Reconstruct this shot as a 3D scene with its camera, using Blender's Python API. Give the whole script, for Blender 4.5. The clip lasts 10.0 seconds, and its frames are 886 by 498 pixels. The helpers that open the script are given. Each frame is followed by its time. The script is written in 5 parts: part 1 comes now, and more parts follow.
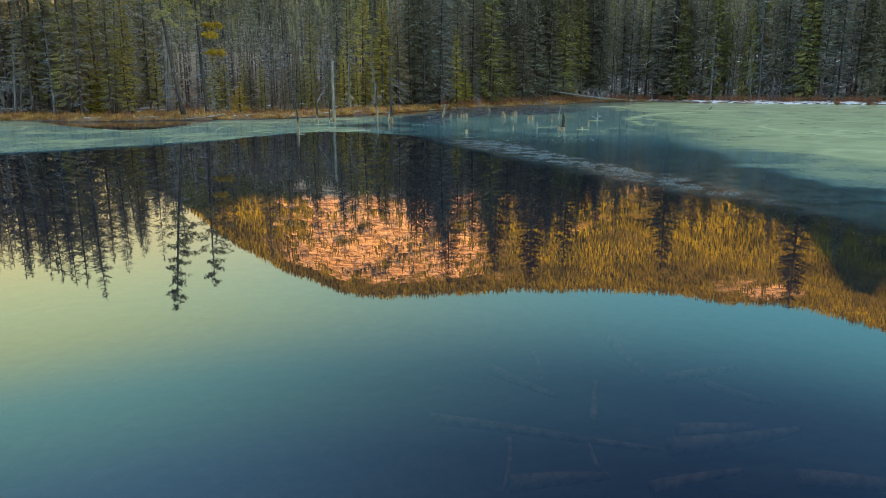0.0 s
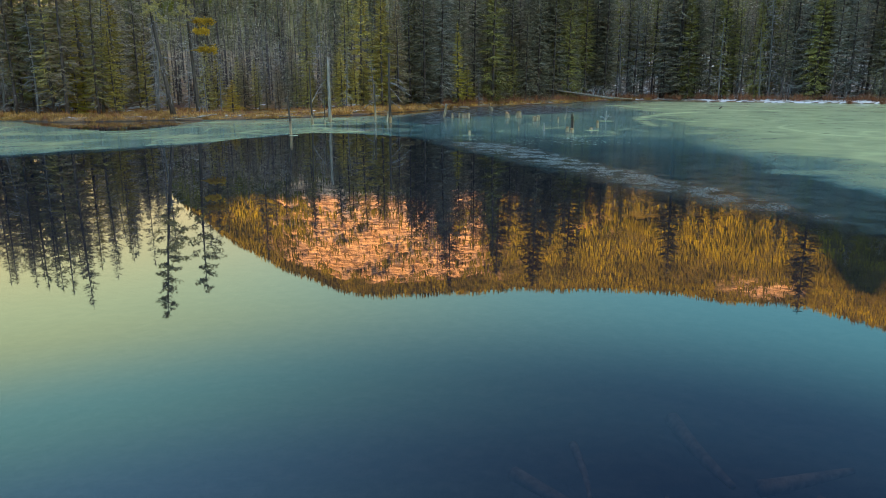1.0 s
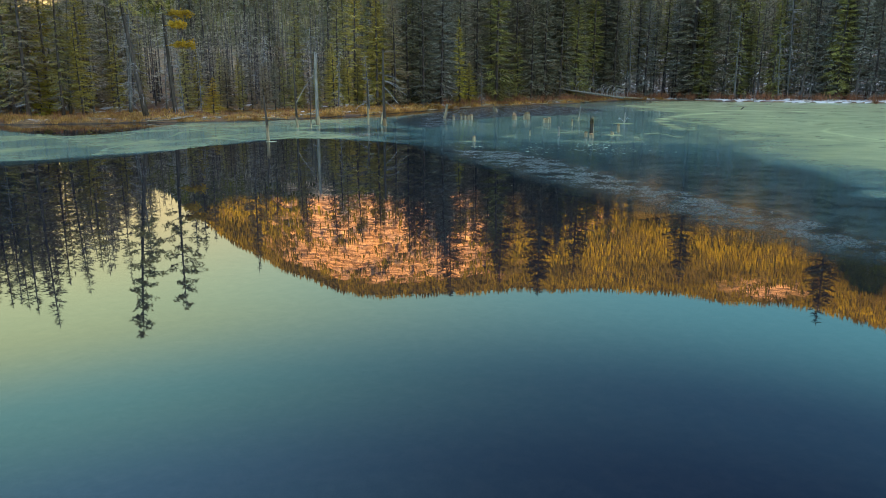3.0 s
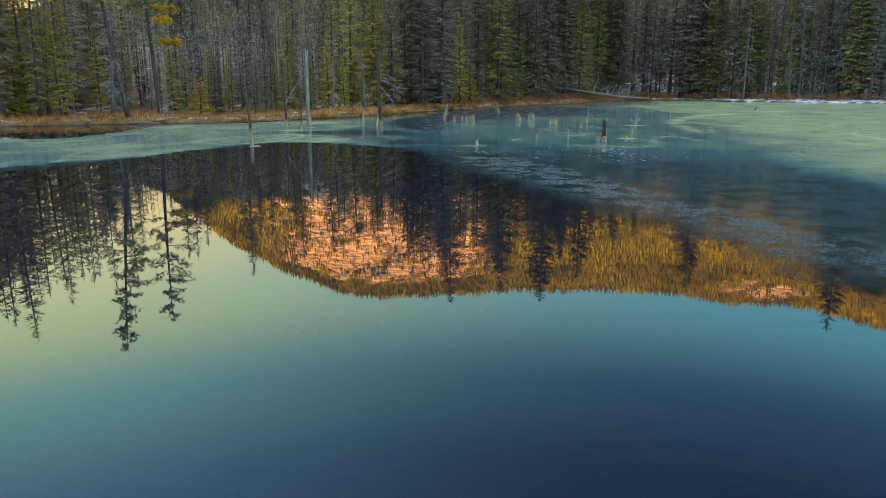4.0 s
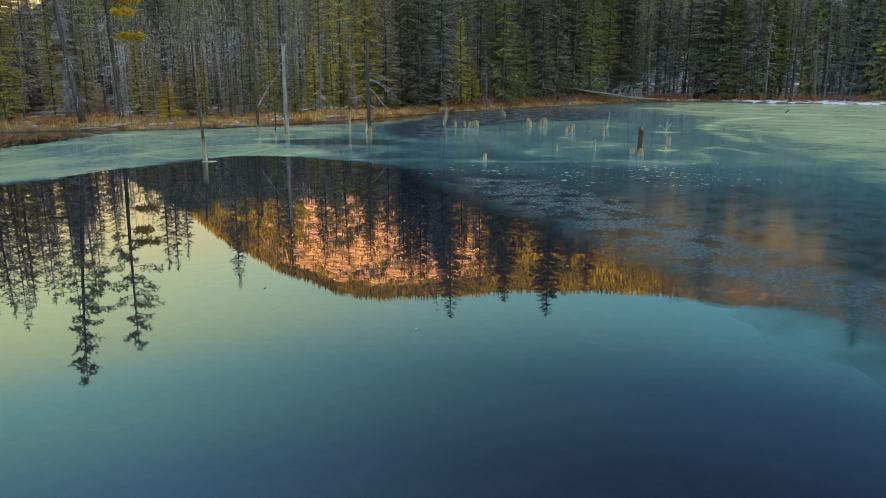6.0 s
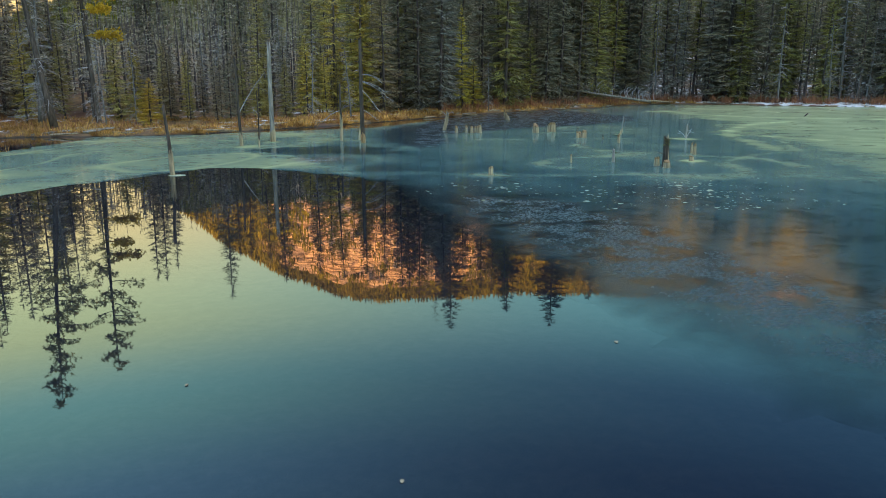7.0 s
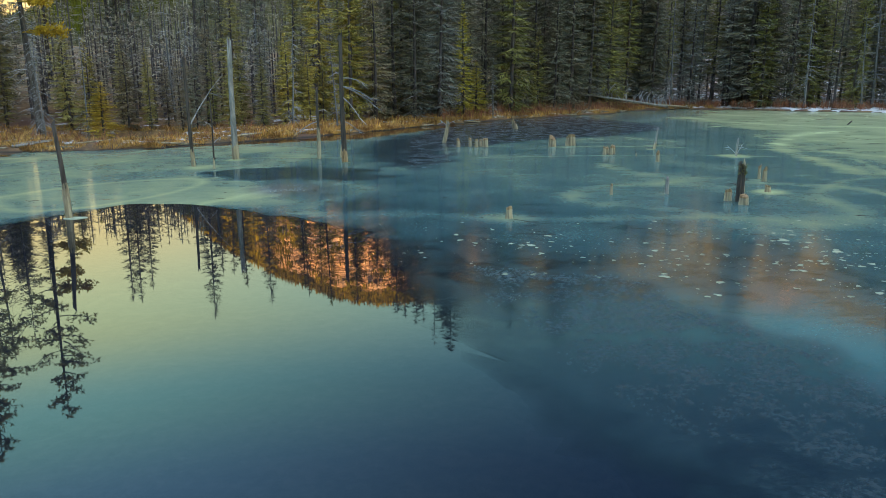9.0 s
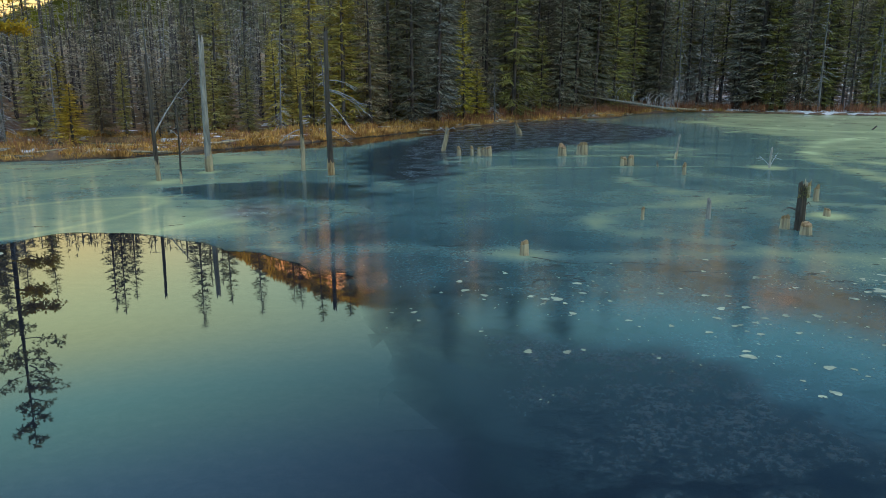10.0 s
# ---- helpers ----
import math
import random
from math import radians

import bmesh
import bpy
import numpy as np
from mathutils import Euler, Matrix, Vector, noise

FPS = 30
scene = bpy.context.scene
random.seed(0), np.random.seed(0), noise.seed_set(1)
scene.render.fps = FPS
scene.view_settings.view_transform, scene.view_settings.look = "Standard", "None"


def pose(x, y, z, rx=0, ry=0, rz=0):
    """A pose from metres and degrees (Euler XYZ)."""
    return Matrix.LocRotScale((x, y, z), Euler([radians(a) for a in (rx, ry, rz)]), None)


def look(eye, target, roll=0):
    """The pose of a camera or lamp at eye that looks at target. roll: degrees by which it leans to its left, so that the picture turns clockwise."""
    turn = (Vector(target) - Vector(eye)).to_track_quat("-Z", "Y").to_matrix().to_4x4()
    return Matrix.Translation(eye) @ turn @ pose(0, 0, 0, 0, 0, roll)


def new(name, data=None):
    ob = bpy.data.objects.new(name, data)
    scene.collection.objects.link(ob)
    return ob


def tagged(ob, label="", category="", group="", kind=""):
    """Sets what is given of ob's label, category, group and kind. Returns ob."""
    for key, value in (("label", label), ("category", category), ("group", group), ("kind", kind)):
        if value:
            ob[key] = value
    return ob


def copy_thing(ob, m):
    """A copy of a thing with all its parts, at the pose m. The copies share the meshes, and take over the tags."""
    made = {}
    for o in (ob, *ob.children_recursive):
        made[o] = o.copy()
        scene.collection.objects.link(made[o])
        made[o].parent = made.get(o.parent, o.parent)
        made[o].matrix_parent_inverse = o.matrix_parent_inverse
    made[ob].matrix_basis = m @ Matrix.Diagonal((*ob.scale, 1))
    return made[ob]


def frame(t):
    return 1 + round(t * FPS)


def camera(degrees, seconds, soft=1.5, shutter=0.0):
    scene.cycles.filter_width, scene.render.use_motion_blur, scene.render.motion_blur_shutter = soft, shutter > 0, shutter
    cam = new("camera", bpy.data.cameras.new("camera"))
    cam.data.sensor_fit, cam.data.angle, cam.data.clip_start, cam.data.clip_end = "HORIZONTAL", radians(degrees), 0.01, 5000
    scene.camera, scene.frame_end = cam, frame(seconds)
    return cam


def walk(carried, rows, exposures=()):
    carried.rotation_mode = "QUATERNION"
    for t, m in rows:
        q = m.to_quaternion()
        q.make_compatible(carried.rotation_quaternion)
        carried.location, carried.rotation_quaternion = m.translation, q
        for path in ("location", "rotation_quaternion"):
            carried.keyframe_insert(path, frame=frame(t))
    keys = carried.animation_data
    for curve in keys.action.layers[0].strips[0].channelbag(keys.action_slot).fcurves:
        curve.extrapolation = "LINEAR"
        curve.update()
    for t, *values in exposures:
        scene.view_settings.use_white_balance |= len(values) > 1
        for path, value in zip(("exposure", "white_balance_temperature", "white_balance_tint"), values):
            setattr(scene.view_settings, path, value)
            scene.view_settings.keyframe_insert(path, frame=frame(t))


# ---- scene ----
# A beaver pond, half frozen at dusk, under a sunlit mountain. x right, y ahead, z up; the water lies at z = 0.
cam = camera(62.5, 10.0, soft=0.35)
PATH = [
    (0, (0.069, -0.814, 3.154), (0.07, 1.135, 2.704), -0.1),
    (1, (0.01, 1.859, 3.115), (0.01, 3.807, 2.662), -0.1),
    (2.5, (-0.02, 6.035, 3.065), (-0.02, 7.982, 2.61), -0.1),
    (5.5, (-0.03, 15.567, 2.95), (-0.028, 17.514, 2.493), -0.1),
    (7.5, (-0.045, 22.264, 2.995), (-0.042, 24.213, 2.544), -0.1),
    (9, (-0.045, 27.222, 3.08), (-0.04, 29.171, 2.632), -0.05),
    (10, (-0.055, 30.552, 3.132), (-0.046, 32.502, 2.687), -0.0),
]
EXPOSURE = 2.56
walk(cam, [(t, look(eye, target, roll)) for t, eye, target, roll in PATH],
     [(0, EXPOSURE, 6500, 10), (9.3, EXPOSURE, 6500, 10), (10, EXPOSURE - 0.25, 6500, 10)])

# ---------------------------------------------------------------- light
SUN_DIR = Vector((-0.68, -0.72, 0.12)).normalized()
SUN_EL = math.asin(SUN_DIR.z)
SUN_AZ = math.atan2(SUN_DIR.x, SUN_DIR.y)

world = bpy.data.worlds.new("dusk_sky")
scene.world = world
world.use_nodes = True
wn, wl = world.node_tree.nodes, world.node_tree.links
sky = wn.new("ShaderNodeTexSky")
sky.sky_type = "NISHITA"
sky.sun_disc = False
sky.sun_elevation = SUN_EL
sky.sun_rotation = SUN_AZ
sky.air_density, sky.dust_density, sky.ozone_density = 1.0, 1.5, 2.0


def sky_math(op, *ins):
    n = wn.new("ShaderNodeMath")
    n.operation = op
    for k, v in enumerate(ins):
        if isinstance(v, bpy.types.NodeSocket):
            wl.new(v, n.inputs[k])
        else:
            n.inputs[k].default_value = v
    return n.outputs[0]


def sky_ramp(src, stops):
    n = wn.new("ShaderNodeValToRGB")
    wl.new(src, n.inputs[0])
    n.color_ramp.interpolation = "EASE"
    while len(n.color_ramp.elements) < len(stops):
        n.color_ramp.elements.new(0.5)
    for e, (deg, c) in zip(n.color_ramp.elements, stops):
        e.position, e.color = math.sin(radians(deg)), (*c, 1)
    return n.outputs[0]


def sky_mix(fac, a, b):
    n = wn.new("ShaderNodeMix")
    n.data_type = "RGBA"
    for k, v in ((0, fac), (6, a), (7, b)):
        if isinstance(v, bpy.types.NodeSocket):
            wl.new(v, n.inputs[k])
        else:
            n.inputs[k].default_value = v
    return n.outputs[2]


# the evening glow: peach, yellow and green towards the sun's side, teal and blue away from it
split = wn.new("ShaderNodeSeparateXYZ")
wl.new(wn.new("ShaderNodeTexCoord").outputs["Generated"], split.inputs[0])
flat = sky_math("SQRT", sky_math("ADD", sky_math("MULTIPLY", split.outputs[0], split.outputs[0]), sky_math("MULTIPLY", split.outputs[1], split.outputs[1])))
side = Vector((SUN_DIR.x, SUN_DIR.y)).normalized()
toward = sky_math("DIVIDE", sky_math("ADD", sky_math("MULTIPLY", split.outputs[0], side.x), sky_math("MULTIPLY", split.outputs[1], side.y)), sky_math("MAXIMUM", flat, 0.02))
warmth = wn.new("ShaderNodeMapRange")
warmth.interpolation_type = "SMOOTHSTEP"
warmth.inputs[1].default_value, warmth.inputs[2].default_value = -1.0, -0.26
wl.new(toward, warmth.inputs[0])
WARM = [(0, (0.95, 0.52, 0.14)), (8, (0.95, 0.66, 0.21)), (17, (0.85, 1.00, 0.50)), (23, (0.38, 0.86, 0.80)), (30, (0.26, 0.60, 0.90)), (70, (0.53, 0.51, 0.66))]
COOL = [(0, (0.45, 0.48, 0.34)), (9, (0.26, 0.48, 0.46)), (17, (0.14, 0.47, 0.54)), (24, (0.040, 0.135, 0.255)), (30, (0.015, 0.056, 0.145)), (48, (0.14, 0.17, 0.25)), (70, (0.53, 0.51, 0.66))]
glow = sky_mix(warmth.outputs[0], sky_ramp(split.outputs[2], COOL), sky_ramp(split.outputs[2], WARM))
scaled = wn.new("ShaderNodeVectorMath")
scaled.operation = "SCALE"
wl.new(sky.outputs[0], scaled.inputs[0])
scaled.inputs["Scale"].default_value = 0.3
wl.new(sky_mix(0.12, glow, scaled.outputs[0]), wn["Background"].inputs["Color"])
wn["Background"].inputs["Strength"].default_value = 0.42

sun = new("sun", bpy.data.lights.new("sun", "SUN"))
sun.data.energy, sun.data.angle, sun.data.color = 5.4, radians(0.6), (1.0, 0.47, 0.115)
sun.matrix_world = look((0, 0, 300), Vector((0, 0, 300)) - SUN_DIR)


# ---------------------------------------------------------------- materials
def shader(name):
    m = bpy.data.materials.new(name)
    m.use_nodes = True
    t = m.node_tree
    return m, t.nodes, t.links, t.nodes["Principled BSDF"]


def node(nodes, links, kind, ins=(), operation="", use_clamp=False, attribute_name="", interpolation_type=""):
    """A node with its inputs set from numbers, colours or sockets."""
    n = nodes.new(kind)
    if operation:
        n.operation, n.use_clamp = operation, use_clamp
    if attribute_name:
        n.attribute_name = attribute_name
    if interpolation_type:
        n.interpolation_type = interpolation_type
    for key, v in dict(ins).items():
        s = n.inputs[key]
        if isinstance(v, bpy.types.NodeSocket):
            links.new(v, s)
        else:
            s.default_value = v
    return n


def mixed(nodes, links, fac, a, b, blend="MIX"):
    n = nodes.new("ShaderNodeMix")
    n.data_type, n.blend_type = "RGBA", blend
    for k, v in ((0, fac), (6, a), (7, b)):
        if isinstance(v, bpy.types.NodeSocket):
            links.new(v, n.inputs[k])
        else:
            n.inputs[k].default_value = v if k == 0 or len(v) == 4 else (*v, 1)
    return n.outputs[2]


def ramp(nodes, links, src, lo, hi):
    n = node(nodes, links, "ShaderNodeMapRange", {0: src, 1: lo, 2: hi}, interpolation_type="SMOOTHSTEP")
    return n.outputs[0]


def weathered(name, dark, light, scale, rough=0.85, bump=0.3, stretch=(1, 1, 1), stain=(0.5, 0.5, 0.5), island=0.0, per_object=0.15):
    """Two colours at two scales, with relief; island and per_object spread the brightness."""
    m, n, l, p = shader(name)
    co = node(n, l, "ShaderNodeTexCoord").outputs["Object"]
    co = node(n, l, "ShaderNodeMapping", {0: co, 3: stretch}).outputs[0]
    fine = node(n, l, "ShaderNodeTexNoise", {"Vector": co, "Scale": scale, "Detail": 6.0, "Roughness": 0.65}).outputs[0]
    big = node(n, l, "ShaderNodeTexNoise", {"Vector": co, "Scale": scale * 0.13, "Detail": 3.0}).outputs[0]
    c = mixed(n, l, ramp(n, l, fine, 0.3, 0.7), dark, light)
    c = mixed(n, l, ramp(n, l, big, 0.42, 0.7), c, mixed(n, l, 0.6, c, stain, "MULTIPLY"))
    info = node(n, l, "ShaderNodeObjectInfo").outputs["Random"]
    v = node(n, l, "ShaderNodeMapRange", {0: info, 3: 1 - per_object, 4: 1 + per_object}).outputs[0]
    if island:
        ran = node(n, l, "ShaderNodeNewGeometry").outputs["Random Per Island"]
        v2 = node(n, l, "ShaderNodeMapRange", {0: ran, 3: 1 - island, 4: 1 + island}).outputs[0]
        v = node(n, l, "ShaderNodeMath", {0: v, 1: v2}, operation="MULTIPLY").outputs[0]
    hsv = node(n, l, "ShaderNodeHueSaturation", {"Color": c, "Value": v}).outputs[0]
    l.new(hsv, p.inputs["Base Color"])
    p.inputs["Roughness"].default_value = rough
    p.inputs["Specular IOR Level"].default_value = 0.25
    if bump:
        b = node(n, l, "ShaderNodeBump", {"Height": fine, "Strength": bump, "Distance": 0.05})
        l.new(b.outputs[0], p.inputs["Normal"])
    return m


def needles(name, dark, light):
    m = weathered(name, dark, light, 1.6, rough=0.75, bump=0, island=0.24, per_object=0.28, stain=(0.75, 0.7, 0.6))
    m.node_tree.nodes["Principled BSDF"].inputs["Specular IOR Level"].default_value = 0.12
    return m


NEEDLE_OLIVE = needles("needles_olive", (0.23, 0.2, 0.1), (0.46, 0.385, 0.125))
NEEDLE_GOLD = needles("needles_gold", (0.27, 0.21, 0.06), (0.58, 0.46, 0.11))
NEEDLE_DARK = needles("needles_dark", (0.1, 0.098, 0.09), (0.28, 0.255, 0.17))
NEEDLE_BLUE = needles("needles_blue", (0.125, 0.128, 0.128), (0.29, 0.285, 0.245))
NEEDLE_YELLOW = needles("needles_yellow", (0.34, 0.20, 0.02), (0.62, 0.40, 0.04))
NEEDLE_LIME = needles("needles_lime", (0.4, 0.33, 0.05), (0.8, 0.66, 0.11))
NEEDLE_AMBER = needles("needles_amber", (0.48, 0.32, 0.04), (0.82, 0.57, 0.09))
# the bluish shade deep in the wood is mixed into this needle colour
NEEDLE_SHADE = needles("needles_shade", (0.21, 0.19, 0.185), (0.49, 0.42, 0.31))
NEEDLE_GREEN = needles("needles_green", (0.15, 0.145, 0.055), (0.34, 0.31, 0.1))
NEEDLE_BROWN = needles("needles_brown", (0.17, 0.135, 0.10), (0.34, 0.27, 0.17))
BARK = weathered("conifer_bark", (0.058, 0.048, 0.052), (0.15, 0.125, 0.128), 9, bump=0.8, stretch=(1, 1, 0.25))
GREY_WOOD = weathered("grey_dead_wood", (0.13, 0.126, 0.122), (0.38, 0.355, 0.33), 10, bump=0.6, stretch=(1, 1, 0.12), island=0.2)
DARK_WOOD = weathered("dark_wet_wood", (0.040, 0.033, 0.030), (0.125, 0.102, 0.090), 10, bump=0.7, stretch=(1, 1, 0.12))
DEAD_BARK = weathered("dead_conifer_bark", (0.09, 0.088, 0.092), (0.25, 0.24, 0.245), 10, bump=0.6, stretch=(1, 1, 0.12))
TWIG_GREY = weathered("dead_twigs", (0.23, 0.225, 0.245), (0.53, 0.51, 0.54), 8, bump=0, island=0.4)
BLEACHED = weathered("bleached_wood", (0.16, 0.125, 0.085), (0.55, 0.45, 0.31), 9, bump=0.6, stretch=(1, 1, 0.10))
CUT_WOOD = weathered("gnawed_wood", (0.16, 0.085, 0.04), (0.50, 0.35, 0.20), 14, bump=0.7, stretch=(1, 1, 0.12))
STRAW = weathered("straw_grass", (0.26, 0.125, 0.045), (0.74, 0.44, 0.13), 0.9, bump=0, island=0.45)
RED_TWIG = weathered("red_willow_twigs", (0.16, 0.068, 0.042), (0.45, 0.20, 0.11), 2.0, bump=0, island=0.4)
SNOW = weathered("old_snow", (0.62, 0.62, 0.64), (0.84, 0.84, 0.85), 5, bump=0.4, stain=(0.8, 0.78, 0.74))
WET_CRACK = weathered("wet_crack", (0.012, 0.016, 0.02), (0.04, 0.045, 0.05), 6, rough=0.25, bump=0.1)
SUNKEN = weathered("waterlogged_wood", (0.10, 0.062, 0.038), (0.29, 0.19, 0.11), 7, bump=0.6)


def ground_material():
    """Leaf litter and straw, with old snow lying in drifts under the trees and mud below the water."""
    m, n, l, p = shader("forest_floor")
    co = node(n, l, "ShaderNodeTexCoord").outputs["Object"]
    f1 = node(n, l, "ShaderNodeTexNoise", {"Vector": co, "Scale": 2.6, "Detail": 8.0, "Roughness": 0.7}).outputs[0]
    f2 = node(n, l, "ShaderNodeTexNoise", {"Vector": co, "Scale": 0.33, "Detail": 5.0}).outputs[0]
    f3 = node(n, l, "ShaderNodeTexNoise", {"Vector": co, "Scale": 0.55, "Detail": 7.0, "Roughness": 0.6, "Distortion": 0.6}).outputs[0]
    c = mixed(n, l, ramp(n, l, f1, 0.3, 0.7), (0.075, 0.045, 0.024), (0.34, 0.205, 0.075))
    c = mixed(n, l, ramp(n, l, f2, 0.4, 0.65), c, (0.14, 0.075, 0.048))
    z = node(n, l, "ShaderNodeSeparateXYZ", {0: co}).outputs[2]
    x = node(n, l, "ShaderNodeSeparateXYZ", {0: co}).outputs[0]
    more = node(n, l, "ShaderNodeMath", {0: ramp(n, l, x, -5.0, 35.0), 1: 0.16, 2: f3}, operation="MULTIPLY_ADD").outputs[0]
    more = node(n, l, "ShaderNodeMath", {0: more, 1: node(n, l, "ShaderNodeMath", {0: ramp(n, l, z, 0.5, 1.6), 1: 0.10}, operation="MULTIPLY").outputs[0]}, operation="SUBTRACT").outputs[0]
    snow = node(n, l, "ShaderNodeMath", {0: ramp(n, l, more, 0.575, 0.615), 1: ramp(n, l, z, 0.12, 0.3)}, operation="MULTIPLY").outputs[0]
    c = mixed(n, l, snow, c, (0.70, 0.70, 0.72))
    mud = mixed(n, l, ramp(n, l, f1, 0.35, 0.7), (0.020, 0.022, 0.020), (0.060, 0.052, 0.038))
    c = mixed(n, l, ramp(n, l, z, -0.02, 0.10), mud, c)
    l.new(c, p.inputs["Base Color"])
    p.inputs["Roughness"].default_value = 0.95
    b = node(n, l, "ShaderNodeBump", {"Height": f1, "Strength": 0.6, "Distance": 0.12})
    l.new(b.outputs[0], p.inputs["Normal"])
    return m


def water_material():
    """Clear dark lake water: a mirror by Fresnel over a blue-green body that lets a little of the bed through."""
    m, n, l, p = shader("lake_water")
    n.remove(p)
    co = node(n, l, "ShaderNodeTexCoord").outputs["Object"]
    w = node(n, l, "ShaderNodeTexNoise", {"Vector": node(n, l, "ShaderNodeMapping", {0: co, 3: (0.5, 1.6, 1)}).outputs[0], "Scale": 1.1, "Detail": 2.0}).outputs[0]
    b = node(n, l, "ShaderNodeBump", {"Height": w, "Strength": 0.0012, "Distance": 0.05}).outputs[0]
    cloud = node(n, l, "ShaderNodeTexNoise", {"Vector": co, "Scale": 0.22, "Detail": 3.0}).outputs[0]
    body = node(n, l, "ShaderNodeBsdfDiffuse", {0: mixed(n, l, cloud, (0.004, 0.011, 0.023, 1), (0.007, 0.016, 0.034, 1))})
    clear = node(n, l, "ShaderNodeBsdfTransparent", {0: (0.74, 0.74, 0.74, 1)})
    low = node(n, l, "ShaderNodeMixShader", {0: 0.52, 1: body.outputs[0], 2: clear.outputs[0]})
    gloss = node(n, l, "ShaderNodeBsdfGlossy", {"Color": (0.95, 0.96, 0.97, 1), "Roughness": 0.004, "Normal": b})
    fres = node(n, l, "ShaderNodeFresnel", {"IOR": 1.38, "Normal": b})
    top = node(n, l, "ShaderNodeMixShader", {0: fres.outputs[0], 1: low.outputs[0], 2: gloss.outputs[0]})
    l.new(top.outputs[0], n["Material Output"].inputs[0])
    return m


def ice_material():
    """Black ice with frost lying on it: the attribute 'frost' says how much, 'slush' where it is granular and broken."""
    m, n, l, p = shader("lake_ice")
    n.remove(p)
    co = node(n, l, "ShaderNodeTexCoord").outputs["Object"]
    at = node(n, l, "ShaderNodeAttribute", attribute_name="frost").outputs["Fac"]
    sl = node(n, l, "ShaderNodeAttribute", attribute_name="slush").outputs["Fac"]
    wide = node(n, l, "ShaderNodeMapping", {0: co, 3: (0.45, 1.5, 1)}).outputs[0]
    n1 = node(n, l, "ShaderNodeTexNoise", {"Vector": co, "Scale": 0.28, "Detail": 4.0, "Distortion": 1.2}).outputs[0]
    n2 = node(n, l, "ShaderNodeTexNoise", {"Vector": wide, "Scale": 1.3, "Detail": 6.0, "Roughness": 0.6}).outputs[0]
    n3 = node(n, l, "ShaderNodeTexNoise", {"Vector": node(n, l, "ShaderNodeMapping", {0: co, 3: (0.85, 1.0, 1)}).outputs[0], "Scale": 14.0, "Detail": 8.0, "Roughness": 0.75}).outputs[0]
    # pale drift lines wander where the frost's field crosses a level
    swirl = node(n, l, "ShaderNodeTexNoise", {"Vector": co, "Scale": 0.042, "Detail": 1.5, "Distortion": 1.4}).outputs[0]
    d = node(n, l, "ShaderNodeMath", {0: swirl, 1: 0.5}, operation="SUBTRACT").outputs[0]
    d = node(n, l, "ShaderNodeMath", {0: d}, operation="ABSOLUTE").outputs[0]
    line = node(n, l, "ShaderNodeMapRange", {0: d, 1: 0.0, 2: 0.014, 3: 1.0, 4: 0.0}).outputs[0]
    a = node(n, l, "ShaderNodeMath", {0: n1, 1: 0.5, 2: -0.25}, operation="MULTIPLY_ADD").outputs[0]
    b2 = node(n, l, "ShaderNodeMath", {0: n2, 1: 0.26, 2: -0.13}, operation="MULTIPLY_ADD").outputs[0]
    s = node(n, l, "ShaderNodeMath", {0: a, 1: b2}, operation="ADD").outputs[0]
    s = node(n, l, "ShaderNodeMath", {0: s, 1: node(n, l, "ShaderNodeMath", {0: at, 1: 1.3}, operation="MULTIPLY").outputs[0]}, operation="MULTIPLY").outputs[0]
    old = node(n, l, "ShaderNodeAttribute", attribute_name="old_ice").outputs["Fac"]
    sheet = node(n, l, "ShaderNodeAttribute", attribute_name="sheet").outputs["Fac"]
    frost = node(n, l, "ShaderNodeMath", {0: s, 1: at}, operation="ADD", use_clamp=True).outputs[0]
    n5 = node(n, l, "ShaderNodeTexNoise", {"Vector": co, "Scale": 18.0, "Detail": 3.0, "Roughness": 0.7}).outputs[0]
    grain = node(n, l, "ShaderNodeMath", {0: ramp(n, l, n5, 0.56, 0.68), 1: ramp(n, l, n1, 0.42, 0.62)}, operation="MULTIPLY").outputs[0]
    extra = node(n, l, "ShaderNodeMath", {0: grain, 1: 0.22, 2: node(n, l, "ShaderNodeMath", {0: line, 1: 0.13}, operation="MULTIPLY").outputs[0]}, operation="MULTIPLY_ADD").outputs[0]
    frost = node(n, l, "ShaderNodeMath", {0: extra, 1: old, 2: frost}, operation="MULTIPLY_ADD", use_clamp=True).outputs[0]
    n4 = node(n, l, "ShaderNodeTexNoise", {"Vector": co, "Scale": 1.3, "Detail": 8.0, "Roughness": 0.72, "Distortion": 0.3}).outputs[0]
    patchy = node(n, l, "ShaderNodeMath", {0: ramp(n, l, n3, 0.40, 0.60), 1: ramp(n, l, n4, 0.36, 0.58)}, operation="MULTIPLY").outputs[0]
    fleck = node(n, l, "ShaderNodeMath", {0: patchy, 1: sl}, operation="MULTIPLY").outputs[0]
    crust = node(n, l, "ShaderNodeMath", {0: patchy, 1: old}, operation="MULTIPLY").outputs[0]
    white = node(n, l, "ShaderNodeMath", {0: fleck, 1: 0.04, 2: frost}, operation="MULTIPLY_ADD").outputs[0]
    white = node(n, l, "ShaderNodeMath", {0: crust, 1: 0.05, 2: white}, operation="MULTIPLY_ADD", use_clamp=True).outputs[0]
    tint = mixed(n, l, ramp(n, l, white, 0.12, 0.6), (0.20, 0.48, 0.50), (0.60, 0.68, 0.36))
    snow = node(n, l, "ShaderNodeBsdfDiffuse", {0: mixed(n, l, ramp(n, l, sl, 0.3, 0.8), tint, (0.25, 0.28, 0.28))})
